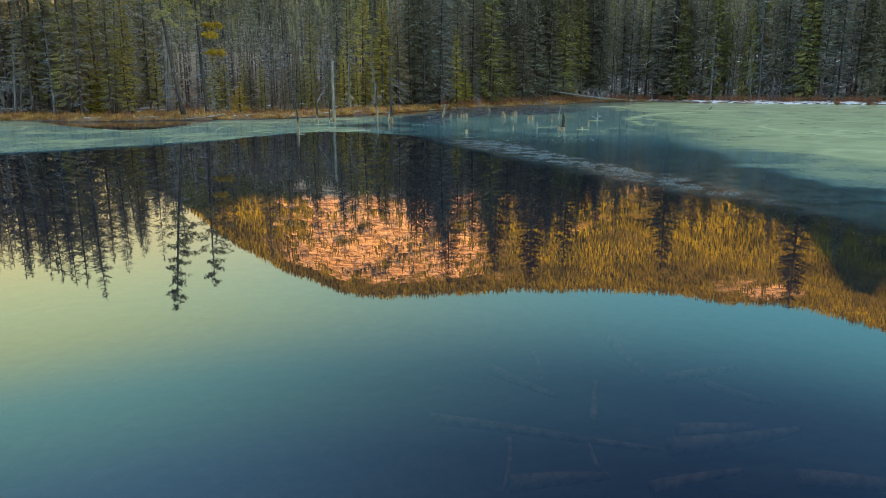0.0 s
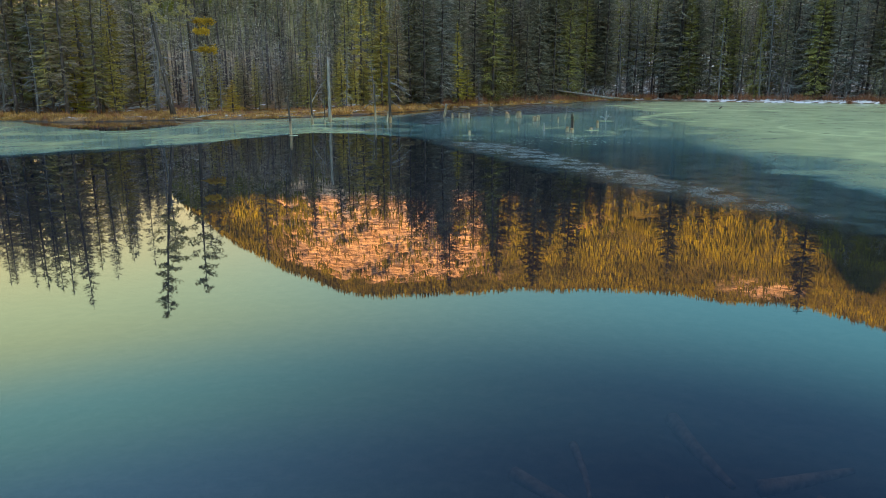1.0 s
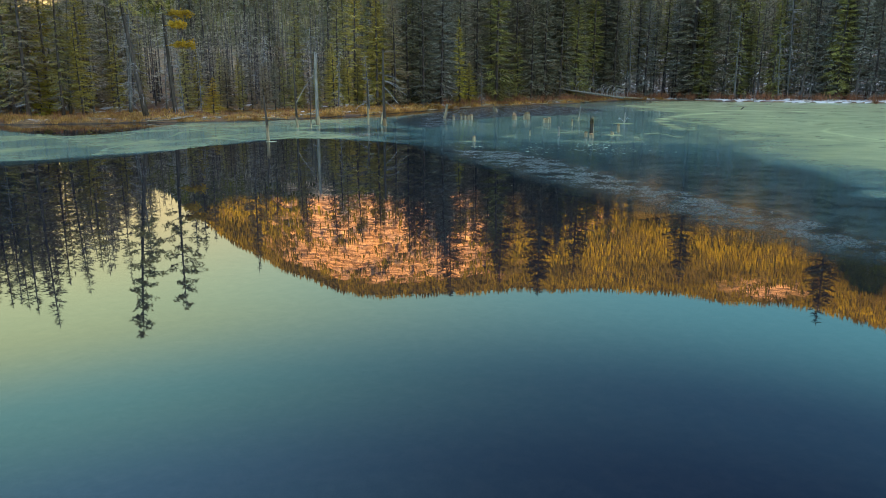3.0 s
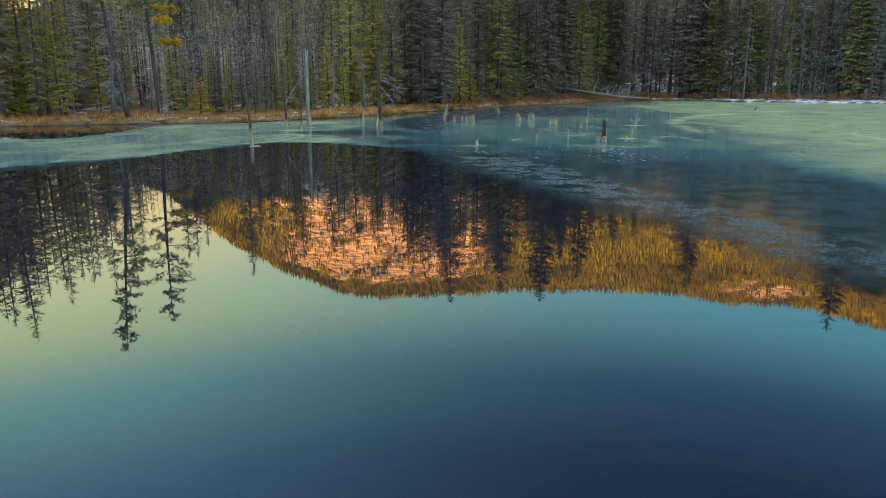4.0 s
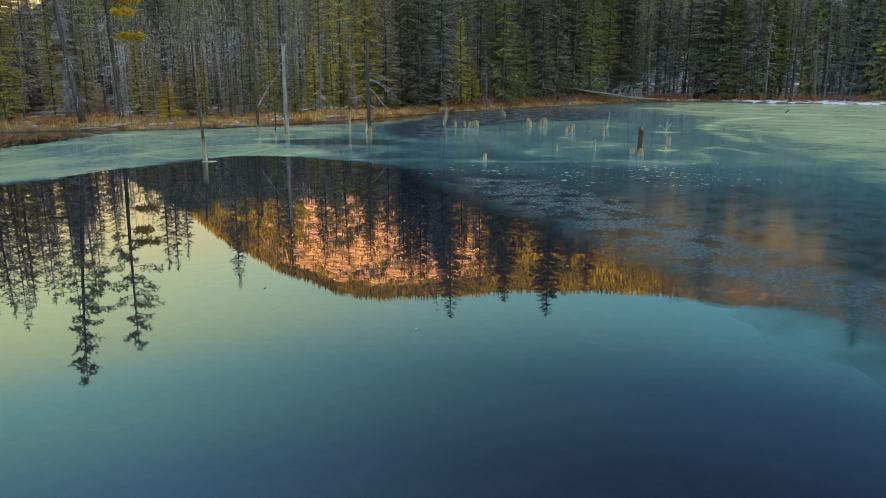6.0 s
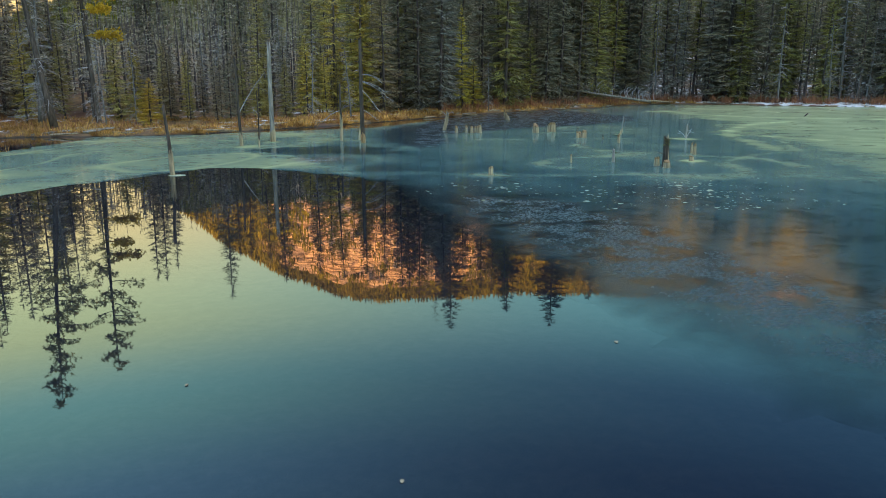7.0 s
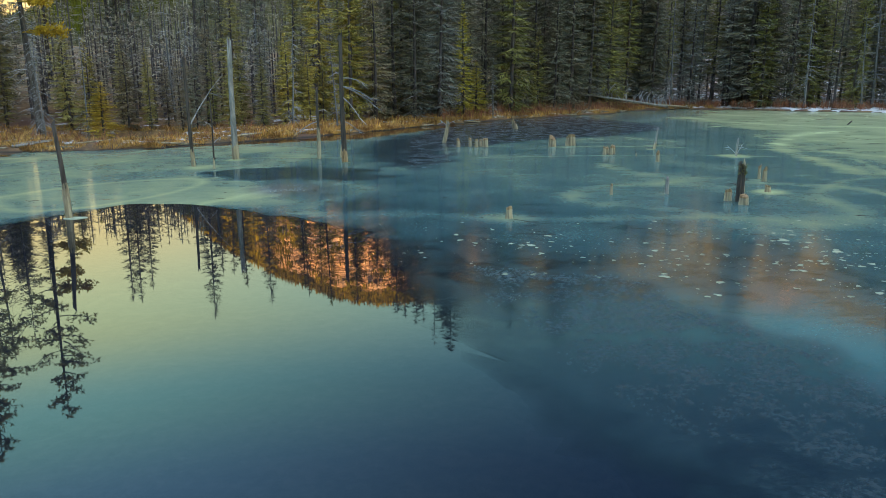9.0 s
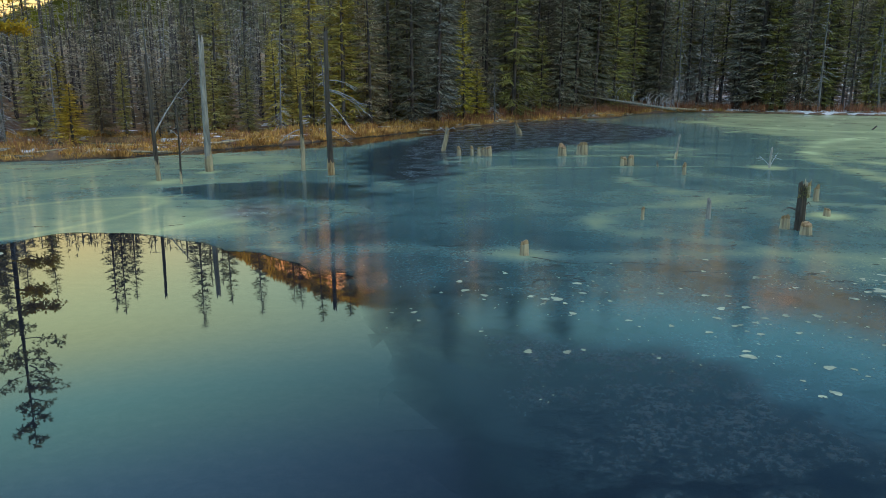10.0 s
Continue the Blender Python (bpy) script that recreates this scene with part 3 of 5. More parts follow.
def mountain():
    az = np.radians(np.arange(-60, 60.1, 0.22))
    r = np.concatenate([np.arange(330, 660, 14), np.arange(660, 890, 3.5), np.arange(890, 1300, 25)])
    A, R = np.meshgrid(az, r)
    X, Y = R * np.sin(A), 15 + R * np.cos(A)
    top = 872 * np.tan(np.radians(np.interp(np.degrees(A), RIDGE_AZ, RIDGE_EL)))
    s = np.clip((R - 330) / 542, 0, None)
    rise = np.where(s < 1, s ** 1.55, 1 - (s - 1) * 0.9)
    z = 6 + top * rise
    z += (9 * waves(X, Y, 150, 41) + 4 * waves(X, Y, 45, 42)) * np.clip(s * 2, 0, 1) * np.clip((1.02 - s) * 6, 0.25, 1)
    # ledges on the cliff
    cliff = np.exp(-((np.degrees(A) + 3.5) / 8.5) ** 4) * np.clip((s - 0.62) / 0.1, 0, 1) * np.clip((1.0 - s) / 0.05, 0, 1)
    zz = z + 0.16 * X + 5 * waves(X, Y, 60, 43)
    step = 11.0
    k = np.floor(zz / step)
    t = zz / step - k
    z = z + cliff * ((k + np.clip((t - 0.45) / 0.3, 0, 1)) * step - zz) * 0.9
    me = bpy.data.meshes.new("mountain")
    n = len(az)
    i, j = np.meshgrid(np.arange(n - 1), np.arange(len(r) - 1))
    q = (j * n + i).ravel()
    me.from_pydata(np.stack([X.ravel(), Y.ravel(), z.ravel()], 1).tolist(), [], np.stack([q, q + 1, q + n + 1, q + n], 1).tolist())
    me.materials.append(ROCK)
    wide = np.degrees(A)
    rough_edge = 1.6 * waves(X, Y, 50, 54)
    outcrop = 0.8 * np.exp(-((wide - 24.5 + rough_edge) / 3.0) ** 2 - ((s - 0.93) / 0.055) ** 2) + 0.7 * np.exp(-((wide - 13.0 + rough_edge) / 1.4) ** 2 - ((s - 0.66) / 0.06) ** 2)
    face = np.clip(2.2 * np.maximum(np.exp(-((wide + 4.5) / 8.8) ** 4) * np.clip((s - 0.40) / 0.1, 0, 1) * np.clip((0.955 - s) / 0.05, 0, 1), outcrop) - 0.4 + 0.5 * waves(X, Y, 60, 53), 0, 1)
    me.attributes.new("cliff", "FLOAT", "POINT").data.foreach_set("value", face.ravel().astype(np.float32))
    tagged(new("mountain", me), "sunlit limestone mountainside above dark forest", "mountain", kind="structure")
    # the forest on it
    rng = np.random.RandomState(5)
    g, foot = Geo(), Geo()
    ta, tr = rng.uniform(-30, 40, 60000), 540 + 345 * rng.uniform(0, 1, 60000) ** 0.8
    tx, ty, ts = tr * np.sin(np.radians(ta)), 15 + tr * np.cos(np.radians(ta)), (tr - 330) / 542
    ta[:7000], tr[:7000] = rng.uniform(-45, 45, 7000), rng.uniform(335, 560, 7000)
    tx, ty, ts = tr * np.sin(np.radians(ta)), 15 + tr * np.cos(np.radians(ta)), (tr - 330) / 542
    patch = waves(tx, ty, 70, 51) + 0.4 * waves(tx, ty, 18, 52)
    bare = np.exp(-((ta + 4.5) / 8.0) ** 4) * np.where((ts > 0.45) & (ts < 0.915 + 0.02 * np.sin(ta * 2.1)), 1, 0.1)
    bare = np.maximum(bare, 0.9 * np.exp(-((ta - 24.5) / 3.0) ** 2 - ((ts - 0.93) / 0.055) ** 2))
    grows = (patch >= 1.6 * bare - 0.95) | (rng.uniform(0, 1, 60000) < 0.13)
    for x, y, ar, rr in list(zip(tx[grows], ty[grows], np.radians(ta[grows]), tr[grows]))[:44000]:
        fi, fj = (ar - az[0]) / (az[1] - az[0]), np.interp(rr, r, np.arange(len(r)))
        zg = z[int(round(fj)), int(round(fi))]
        h = rng.uniform(4.5, 9.5) if rr > 560 else rng.uniform(8, 14)
        w = h * rng.uniform(0.11, 0.16)
        turn = rng.uniform(0, 6.28)
        into = g if rr > 560 else foot
        for lo, hi, wd in ((0.05, 0.68, 1.0), (0.45, 1.0, 0.62)):
            b = len(into.v)
            for c in range(5):
                u = turn + c * 1.2566 + lo
                k2 = w * wd * (1.0 if c % 2 else 0.62)
                into.v.append(Vector((x + k2 * math.cos(u), y + k2 * math.sin(u), zg - 1 + h * lo)))
            into.v.append(Vector((x, y, zg - 1 + h * hi)))
            into.f += [(b + c, b + (c + 1) % 5, b + 5) for c in range(5)]
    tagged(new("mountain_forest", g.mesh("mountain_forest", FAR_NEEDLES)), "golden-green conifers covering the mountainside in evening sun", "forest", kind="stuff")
    tagged(new("slope_forest", foot.mesh("slope_forest", SLOPE_NEEDLES)), "shaded conifers at the mountain's foot", "forest", kind="stuff")


mountain()


def shading_ridge():
    """An unseen hill added behind the lake to keep the pond in evening shade."""
    side = Vector((SUN_DIR.x, SUN_DIR.y, 0)).normalized()
    across = Vector((-side.y, side.x, 0))
    g = Geo()
    n = 300
    for i in range(n + 1):
        u = -1500 + 3000 * i / n
        # crest height sets the shadow line; its step shades the mountain's right end
        crest = 255 + 22 * math.sin(u / 170) + 12 * math.sin(u / 61 + 1) + (150 + 30 * math.sin(u / 13)) * min(max((u + 212) / 60, 0), 1)
        for dist, h in ((420, 2), (620, 0.55 * crest), (860, crest), (1300, 2)):
            g.v.append(side * dist + across * u + Vector((0, 40, h)))
    for i in range(n):
        for k in range(3):
            q = i * 4 + k
            g.f.append((q, q + 1, q + 5, q + 4))
    tagged(new("far_hill", g.mesh("far_hill", FAR_NEEDLES)), "unseen hill added to keep the low sun off the pond", "hill", kind="structure")


shading_ridge()


# ---------------------------------------------------------------- trees
def trunk_geo(h, r, rng, lean=(0, 0), sides=8, bend=0.15, top=0.04):
    g = Geo()
    n = 9
    px, py = rng.uniform(-bend, bend), rng.uniform(-bend, bend)
    pts, rad = [], []
    for i in range(n):
        s = i / (n - 1)
        pts.append(Vector((lean[0] * s + px * math.sin(3.1 * s), lean[1] * s + py * math.sin(2.6 * s), -0.15 + (h + 0.15) * s)))
        rad.append(r * ((1 - s) ** 0.85) + top * 0.5 + (0.35 * r if i == 0 else 0))
    g.tube(pts, rad, sides)

    def axis(z):
        s = min(max((z + 0.15) / (h + 0.15), 0), 1) * (n - 1)
        i = min(int(s), n - 2)
        return pts[i].lerp(pts[i + 1], s - i)
    return g, axis


def spruce_crown(g, h, rng, axis, rmax, low, spacing, twigs, droop=1.0, top_frac=1.0, per=6):
    """Whorls of drooping boughs, each fringed with small hanging sprays."""
    z = low
    while z < h * top_frac - 0.15:
        s = z / h
        R = rmax * min((1 - s) ** 0.72 + 0.015, 1.7 * (1 - s)) * min(1, 0.65 + 0.9 * (z - low) / h * 3)
        for _ in range(per if R > 0.5 else 4):
            a = rng.uniform(0, 6.283)
            L = R * rng.uniform(0.62, 1.12) + 0.08
            out = Vector((math.cos(a), math.sin(a), 0))
            side = Vector((-out.y, out.x, 0))
            slope = (0.55 * s ** 2 - 0.30 * (1 - s)) * droop + rng.uniform(-0.12, 0.12)
            curl = 0.16 * (1 - s) + rng.uniform(-0.05, 0.05)
            o = axis(z + rng.uniform(-0.5, 0.5) * spacing)

            def along(t):
                return o + out * (L * t) + Vector((0, 0, L * (slope * t - curl * t * (1 - t) * 1.2 + curl * 0.4 * t * t)))
            g.blade(o, along(1.0), Vector((0, 0, 0.012 + 0.008 * L)))
            m = max(3, int(1.4 * twigs * min(1.0, L / 1.2) + 0.5))
            for k in range(m):
                t = 0.16 + 0.84 * (k + rng.uniform(0, 0.8)) / m
                p = along(min(t, 1))
                hand = 1 if k % 2 else -1
                ln = (0.16 + 0.27 * L * (1.08 - t)) * rng.uniform(0.7, 1.25)
                d = (out * rng.uniform(0.5, 1.0) + side * hand * rng.uniform(0.5, 1.0) + Vector((0, 0, rng.uniform(-0.75, -0.05)))).normalized()
                wv = d.cross(Vector((rng.uniform(-0.6, 0.6), rng.uniform(-0.6, 0.6), 1))).normalized()
                g.blade(p - d * 0.05, p + d * ln, wv * (0.026 + 0.052 * ln))
            d = (out + Vector((0, 0, rng.uniform(-0.3, 0.15)))).normalized()
            g.blade(along(0.85), along(1.0) + d * 0.22, side * 0.07)
        z += spacing * rng.uniform(0.8, 1.2) * (0.55 + 0.45 * (1 - s))
    g.blade(axis(h * top_frac - 0.4), axis(h * top_frac) + Vector((0, 0, 0.25)), Vector((0.05, 0, 0)))


def dead_twigs(g, rng, axis, lo, hi, count, length, fall=0.35, sub=4, r=0.018):
    """Bare branches, thin and drooping, forked near their ends."""
    for _ in range(count):
        z = rng.uniform(lo, hi)
        a = rng.uniform(0, 6.283)
        out = Vector((math.cos(a), math.sin(a), 0))
        side = Vector((-out.y, out.x, 0))
        L = length * rng.uniform(0.4, 1.15) * (1.15 - 0.6 * (z - lo) / max(hi - lo, 0.1))
        o = axis(z)
        f, w = fall * rng.uniform(0.3, 1.6), rng.uniform(-0.25, 0.25)
        pts = [o + out * (L * t) + side * (L * w * t * t) + Vector((0, 0, -L * f * t * t + L * 0.12 * t)) for t in (0, 0.35, 0.7, 1.0)]
        g.tube(pts, [r, r * 0.8, r * 0.55, r * 0.25], 3, False)
        for _ in range(sub):
            t = rng.uniform(0.3, 0.9)
            p = o + out * (L * t) + side * (L * w * t * t) + Vector((0, 0, -L * f * t * t + L * 0.12 * t))
            d = (out * rng.uniform(0.3, 1) + side * rng.uniform(-1, 1) + Vector((0, 0, rng.uniform(-0.7, 0.2)))).normalized()
            q = p + d * L * rng.uniform(0.15, 0.4)
            g.tube([p, q], [r * 0.5, r * 0.2], 3, False)


def tuft(g, rng, p, size, count):
    """A clump of needles bristling from a twig's end."""
    for _ in range(count):
        d = Vector((rng.normal(), rng.normal(), rng.normal() + 0.35)).normalized()
        w = d.orthogonal().normalized()
        g.blade(p + d * size * 0.1, p + d * size * rng.uniform(0.6, 1.1), w * size * 0.16)


def make_spruce(h, seed, rmax, low, spacing, twigs, droop=1.0, dead=14, per=6, material=None):
    rng = np.random.RandomState(seed)
    t = thing("spruce_tree", "spruce", "tree")
    tg, axis = trunk_geo(h, 0.0065 * h + 0.03, rng)
    part("trunk", tg, BARK, t, "dark scaly bark", True)
    g = Geo()
    spruce_crown(g, h, rng, axis, rmax, low, spacing, twigs, droop, per=per)
    tagged(part("crown", g, material or NEEDLE_DARK, t), kind="stuff")
    if dead and low > 0.8:
        g = Geo()
        dead_twigs(g, rng, axis, 0.4, low + 1.5, dead, rmax * 0.75)
        tagged(part("dead_twigwork", g, TWIG_GREY, t, "bare grey lower branches"), kind="stuff")
    return t


def make_pine(h, seed, lean, start, limbs, reach=1.9, one_side=0.0):
    rng = np.random.RandomState(seed)
    t = thing("pine_tree", "pine", "tree")
    tg, axis = trunk_geo(h, 0.0080 * h + 0.02, rng, lean, 10, 0.25)
    part("trunk", tg, DARK_WOOD, t, "bare dark bark", True)
    limb, crown = Geo(), Geo()
    for k in range(limbs):
        s = (k + rng.uniform(0, 0.9)) / limbs
        z = start + (h * 0.985 - start) * s
        a = rng.uniform(0, 6.283)
        out = Vector((math.cos(a) + one_side, math.sin(a), 0)).normalized()
        side = Vector((-out.y, out.x, 0))
        L = reach * (1.05 - 0.75 * s ** 1.5) * rng.uniform(0.45, 1.1) * (0.65 if s < 0.12 else 1)
        o = axis(z)
        up = rng.uniform(-0.15, 0.25) + 0.3 * s
        pts = [o + out * L * q + side * L * 0.1 * math.sin(4 * q + k) + Vector((0, 0, L * (up * q - 0.25 * q * (1 - q)))) for q in (0, 0.35, 0.7, 1)]
        limb.tube(pts, [0.035, 0.026, 0.018, 0.008], 4, False)
        for _ in range(int(8 + 7 * L)):
            q = rng.uniform(0.35, 1.0)
            i = min(int(q * 3), 2)
            p = pts[i].lerp(pts[i + 1], q * 3 - i)
            e = p + Vector((rng.normal() * 0.2, rng.normal() * 0.2, rng.uniform(-0.05, 0.25))) * (0.5 + 0.5 * L)
            limb.tube([p, e], [0.010, 0.005], 3, False)
            tuft(crown, rng, e, rng.uniform(0.13, 0.26), 9)
    tuft(crown, rng, axis(h), 0.4, 14)
    tagged(part("limbwork", limb, BARK, t), kind="stuff")
    tagged(part("crown", crown, NEEDLE_OLIVE, t), kind="stuff")
    g = Geo()
    dead_twigs(g, rng, axis, 1.0, start + 1, 46, 1.3, 0.5)
    tagged(part("dead_twigwork", g, TWIG_GREY, t, "bare grey lower branches"), kind="stuff")
    return t


def make_dead(h, seed, count, length, fall, lean=(0, 0), r=None):
    rng = np.random.RandomState(seed)
    t = thing("dead_tree", "dead tree", "tree")
    tg, axis = trunk_geo(h, r or 0.006 * h + 0.03, rng, lean)
    part("trunk", tg, DEAD_BARK, t, "bare grey trunk", True)
    g = Geo()
    dead_twigs(g, rng, axis, 0.5, h * 0.97, count, length, fall, 4)
    tagged(part("twigwork", g, TWIG_GREY, t, "thin bare drooping branches"), kind="stuff")
    return t


def dress(t, material):
    """Give a tree's crown its own foliage."""
    for c in t.children:
        if c.name.startswith("crown"):
            c.material_slots[0].link = "OBJECT"
            c.material_slots[0].material = material


# one of each kind, then copies; the first ones stand in the wood themselves
KINDS = {
    "tall": make_spruce(20, 101, 2.8, 1.2, 0.42, 10, 1.0, 26),
    "tall2": make_spruce(20, 102, 2.9, 0.7, 0.45, 11, 1.15, 20, 7),
    "mid": make_spruce(13, 103, 1.8, 1.2, 0.36, 9, 0.9, 18),
    "mid2": make_spruce(13, 104, 2.1, 0.6, 0.36, 10, 1.1, 16),
    "slim": make_spruce(13, 105, 1.5, 1.2, 0.36, 8, 1.2, 16),
    "bushy": make_spruce(8, 106, 1.6, 0.3, 0.26, 10, 0.8, 0),
    "bare": make_spruce(16, 107, 1.9, 3.4, 0.40, 9, 1.0, 30),
}
DEAD = [make_dead(11, 111, 85, 1.4, 0.7), make_dead(9, 112, 70, 1.2, 0.45), make_dead(13, 113, 95, 1.7, 0.9)]
NATURAL = {"tall": 20, "tall2": 20, "mid": 13, "mid2": 13, "slim": 13, "bushy": 8, "bare": 16}
TONE = {
    "olive": (NEEDLE_OLIVE, "olive-green"), "gold": (NEEDLE_GOLD, "yellow-green"), "dark": (NEEDLE_DARK, "dark green"),
    "blue": (NEEDLE_BLUE, "blue-green"), "green": (NEEDLE_GREEN, "fresh green"), "brown": (NEEDLE_BROWN, "browning"), "lime": (NEEDLE_LIME, "bright yellow-green"), "amber": (NEEDLE_AMBER, "yellowing"),
}
FORM = {"tall": "tall dense spruce", "tall2": "broad spruce with drooping boughs", "mid": "middling spruce", "mid2": "full spruce with low boughs",
        "slim": "slim spruce with bare lower trunk", "bushy": "young bushy spruce", "bare": "spruce bare up to a third"}
DEEP = []  # places and heights of trees inside the wood
used_once = set()
wood = random.Random(17)


def plant(kind, x, y, h, tone, where="at the wood's edge"):
    base = KINDS[kind]
    k = h / NATURAL[kind]
    m = pose(x, y, height_at(x, y) - 0.04, wood.uniform(-1.5, 1.5), wood.uniform(-1.5, 1.5), wood.uniform(0, 360))
    wide = k ** 0.6 * wood.uniform(0.9, 1.12) if k > 1 else k ** 0.85
    if kind in used_once:
        t = copy_thing(base, m)
    else:
        used_once.add(kind)
        t = base
        t.matrix_basis = m
    t.scale = (wide, wide, k)
    dress(t, TONE[tone][0])
    return tagged(t, f"{TONE[tone][1]} {FORM[kind]} {where}", "tree", "conifers round the pond")


dead_used = set()


def plant_dead(i, x, y, h, tip=(0, 0)):
    nat = (11, 9, 13)[i]
    if -0.53 < x / (y - 25.5) < -0.14:
        h = min(h, 0.19 * (y - 25.5) - 2.4)
    m = pose(x, y, height_at(x, y) - 0.05, tip[0], tip[1], wood.uniform(0, 360))
    if i in dead_used:
        t = copy_thing(DEAD[i], m)
    else:
        dead_used.add(i)
        t = DEAD[i]
        t.matrix_basis = m
    k = h / nat
    t.scale = (k, k, k)
    return tagged(t, "grey dead conifer with bare drooping branches" if abs(tip[0]) + abs(tip[1]) < 4 else "leaning grey dead conifer among live trees", "dead tree", "dead trees")


# trees that stand out
pine = make_pine(17.5, 121, (-2.8, 2.3), 7.5, 46, 1.9)
tagged(pine, "tall leaning pine with a ragged crown", "tree", "conifers round the pond")
pine.location = (-22.0, 62.6, height_at(-22.0, 62.6) - 0.05)
pine = make_pine(16.3, 122, (-0.7, 0.5), 8.0, 30, 2.2, 0.35)
tagged(pine, "tall sparse pine with one-sided clumped limbs", "tree", "conifers round the pond")
pine.location = (-21.0, 66.0, height_at(-21.0, 66.0) - 0.05)
clump = np.random.RandomState(124)
for z, L in ((8.4, 2.0), (7.6, 1.6), (6.1, 2.1)):
    g = Geo()
    for k in range(70):
        s = clump.uniform(0.25, 1.0)
        tuft(g, clump, Vector((-0.3 + L * s, clump.normal() * 0.3, z + clump.normal() * 0.13 - 0.1 * s)), 0.24, 8)
    for k in range(5):
        g.tube([Vector((-0.35, 0, z - 0.1)), Vector((-0.3 + L * 0.9, clump.normal() * 0.35, z + clump.normal() * 0.1))], [0.03, 0.008], 4, False)
    part("low_bough", g, NEEDLE_YELLOW, pine, "yellowing needle clumps")
PLACED = [(-22, 62.6), (-21, 66)]
for kind, x, y, h, tone in (
        ("bushy", -18.6, 67.9, 3.0, "amber"), ("bushy", -30.2, 63.0, 4.6, "lime"), ("mid2", 1.82, 86.2, 8.3, "lime"), ("mid2", 2.75, 87.2, 4.4, "lime"),
        ("mid2", 8.85, 95.2, 7.6, "green"), ("mid", -40, 96, 15, "dark"), ("mid", -43, 100, 16.5, "dark"), ("mid", -37, 98, 14.5, "olive"), ("mid2", -31.5, 79, 9.5, "dark"), ("mid2", -33, 83, 11, "dark"), ("mid2", -30, 76, 8.5, "olive"), ("mid2", -8.3, 78.5, 12.5, "gold"), ("mid2", -6.2, 78.2, 12.3, "gold"), ("mid2", -4.6, 79.2, 11.4, "brown"), ("mid", -9.9, 77, 11, "olive"), ("tall2", -2.2, 84.5, 13.5, "dark"), ("tall2", -0.4, 88, 15, "dark"),
        ("mid2", -33.5, 84, 11, "dark"), ("mid2", -36, 87, 12, "olive"), ("mid", -31, 80, 10, "olive"), ("mid2", -38.5, 85, 12.5, "dark"), ("mid", -35, 91, 13, "dark"), ("mid2", -40, 90, 13, "olive"), ("mid", -29, 77, 8.5, "dark"), ("mid", -13.2, 74.5, 10.0, "olive"),
        ("mid", -25.8, 106.8, 21, "dark"), ("mid", -17, 96, 17, "dark"), ("mid", -29.2, 96.4, 16, "dark"), ("slim", -31.2, 99, 16.5, "dark"), ("mid", -27.3, 95, 14.5, "dark"),
        ("slim", -21, 100, 14.5, "dark"), ("mid", -14, 99, 17, "dark"), ("mid", -11.5, 95, 15, "olive"), ("slim", -23.6, 103, 15, "dark"), ("mid", -8.5, 97, 15, "dark"),
        ("tall", 0.6, 104, 25.5, "dark"), ("tall2", 13.2, 107, 27, "dark"), ("tall", 8.4, 108, 25, "dark"), ("tall", 20.0, 114, 25.5, "dark"),
        ("tall2", 34.0, 110, 26, "dark"), ("tall2", 53.5, 107, 31, "dark"), ("tall2", 50, 109, 22, "blue"), ("tall2", 58, 104, 23, "blue"), ("tall2", 62, 102, 21, "blue"), ("tall", 40.5, 109, 20, "dark"), ("tall", 23.6, 111, 20.5, "dark"), ("tall2", 46.2, 108, 19.5, "green"), ("tall2", 5.8, 96, 19, "dark"), ("tall2", -0.8, 92, 17, "dark"), ("tall2", 15.5, 104, 20, "dark"),
        ("bare", 27.5, 113.5, 19, "dark"), ("tall2", 37.5, 107.5, 20, "dark"), ("bare", 31, 113, 17, "green"), ("tall2", 49, 103, 20, "blue"),
        ("tall2", 54, 101, 18, "blue"), ("tall", 44.5, 106, 19, "blue"), ("bare", 20.6, 110.5, 19, "green"), ("tall", 24.5, 115, 18, "dark")):
    t = plant(kind, x, y, h, tone)
    if tone == "amber":
        t.location.z = max(t.location.z, 0.06)
    if h >= 24:
        t.scale = (t.scale.x * 1.6, t.scale.y * 1.6, t.scale.z)
    if tone in ("lime", "amber"):
        t.scale = (t.scale.x * 1.7, t.scale.y * 1.7, t.scale.z) if h < 5 else (t.scale.x * 0.85, t.scale.y * 0.85, t.scale.z * 1.08)
    PLACED.append((x, y))
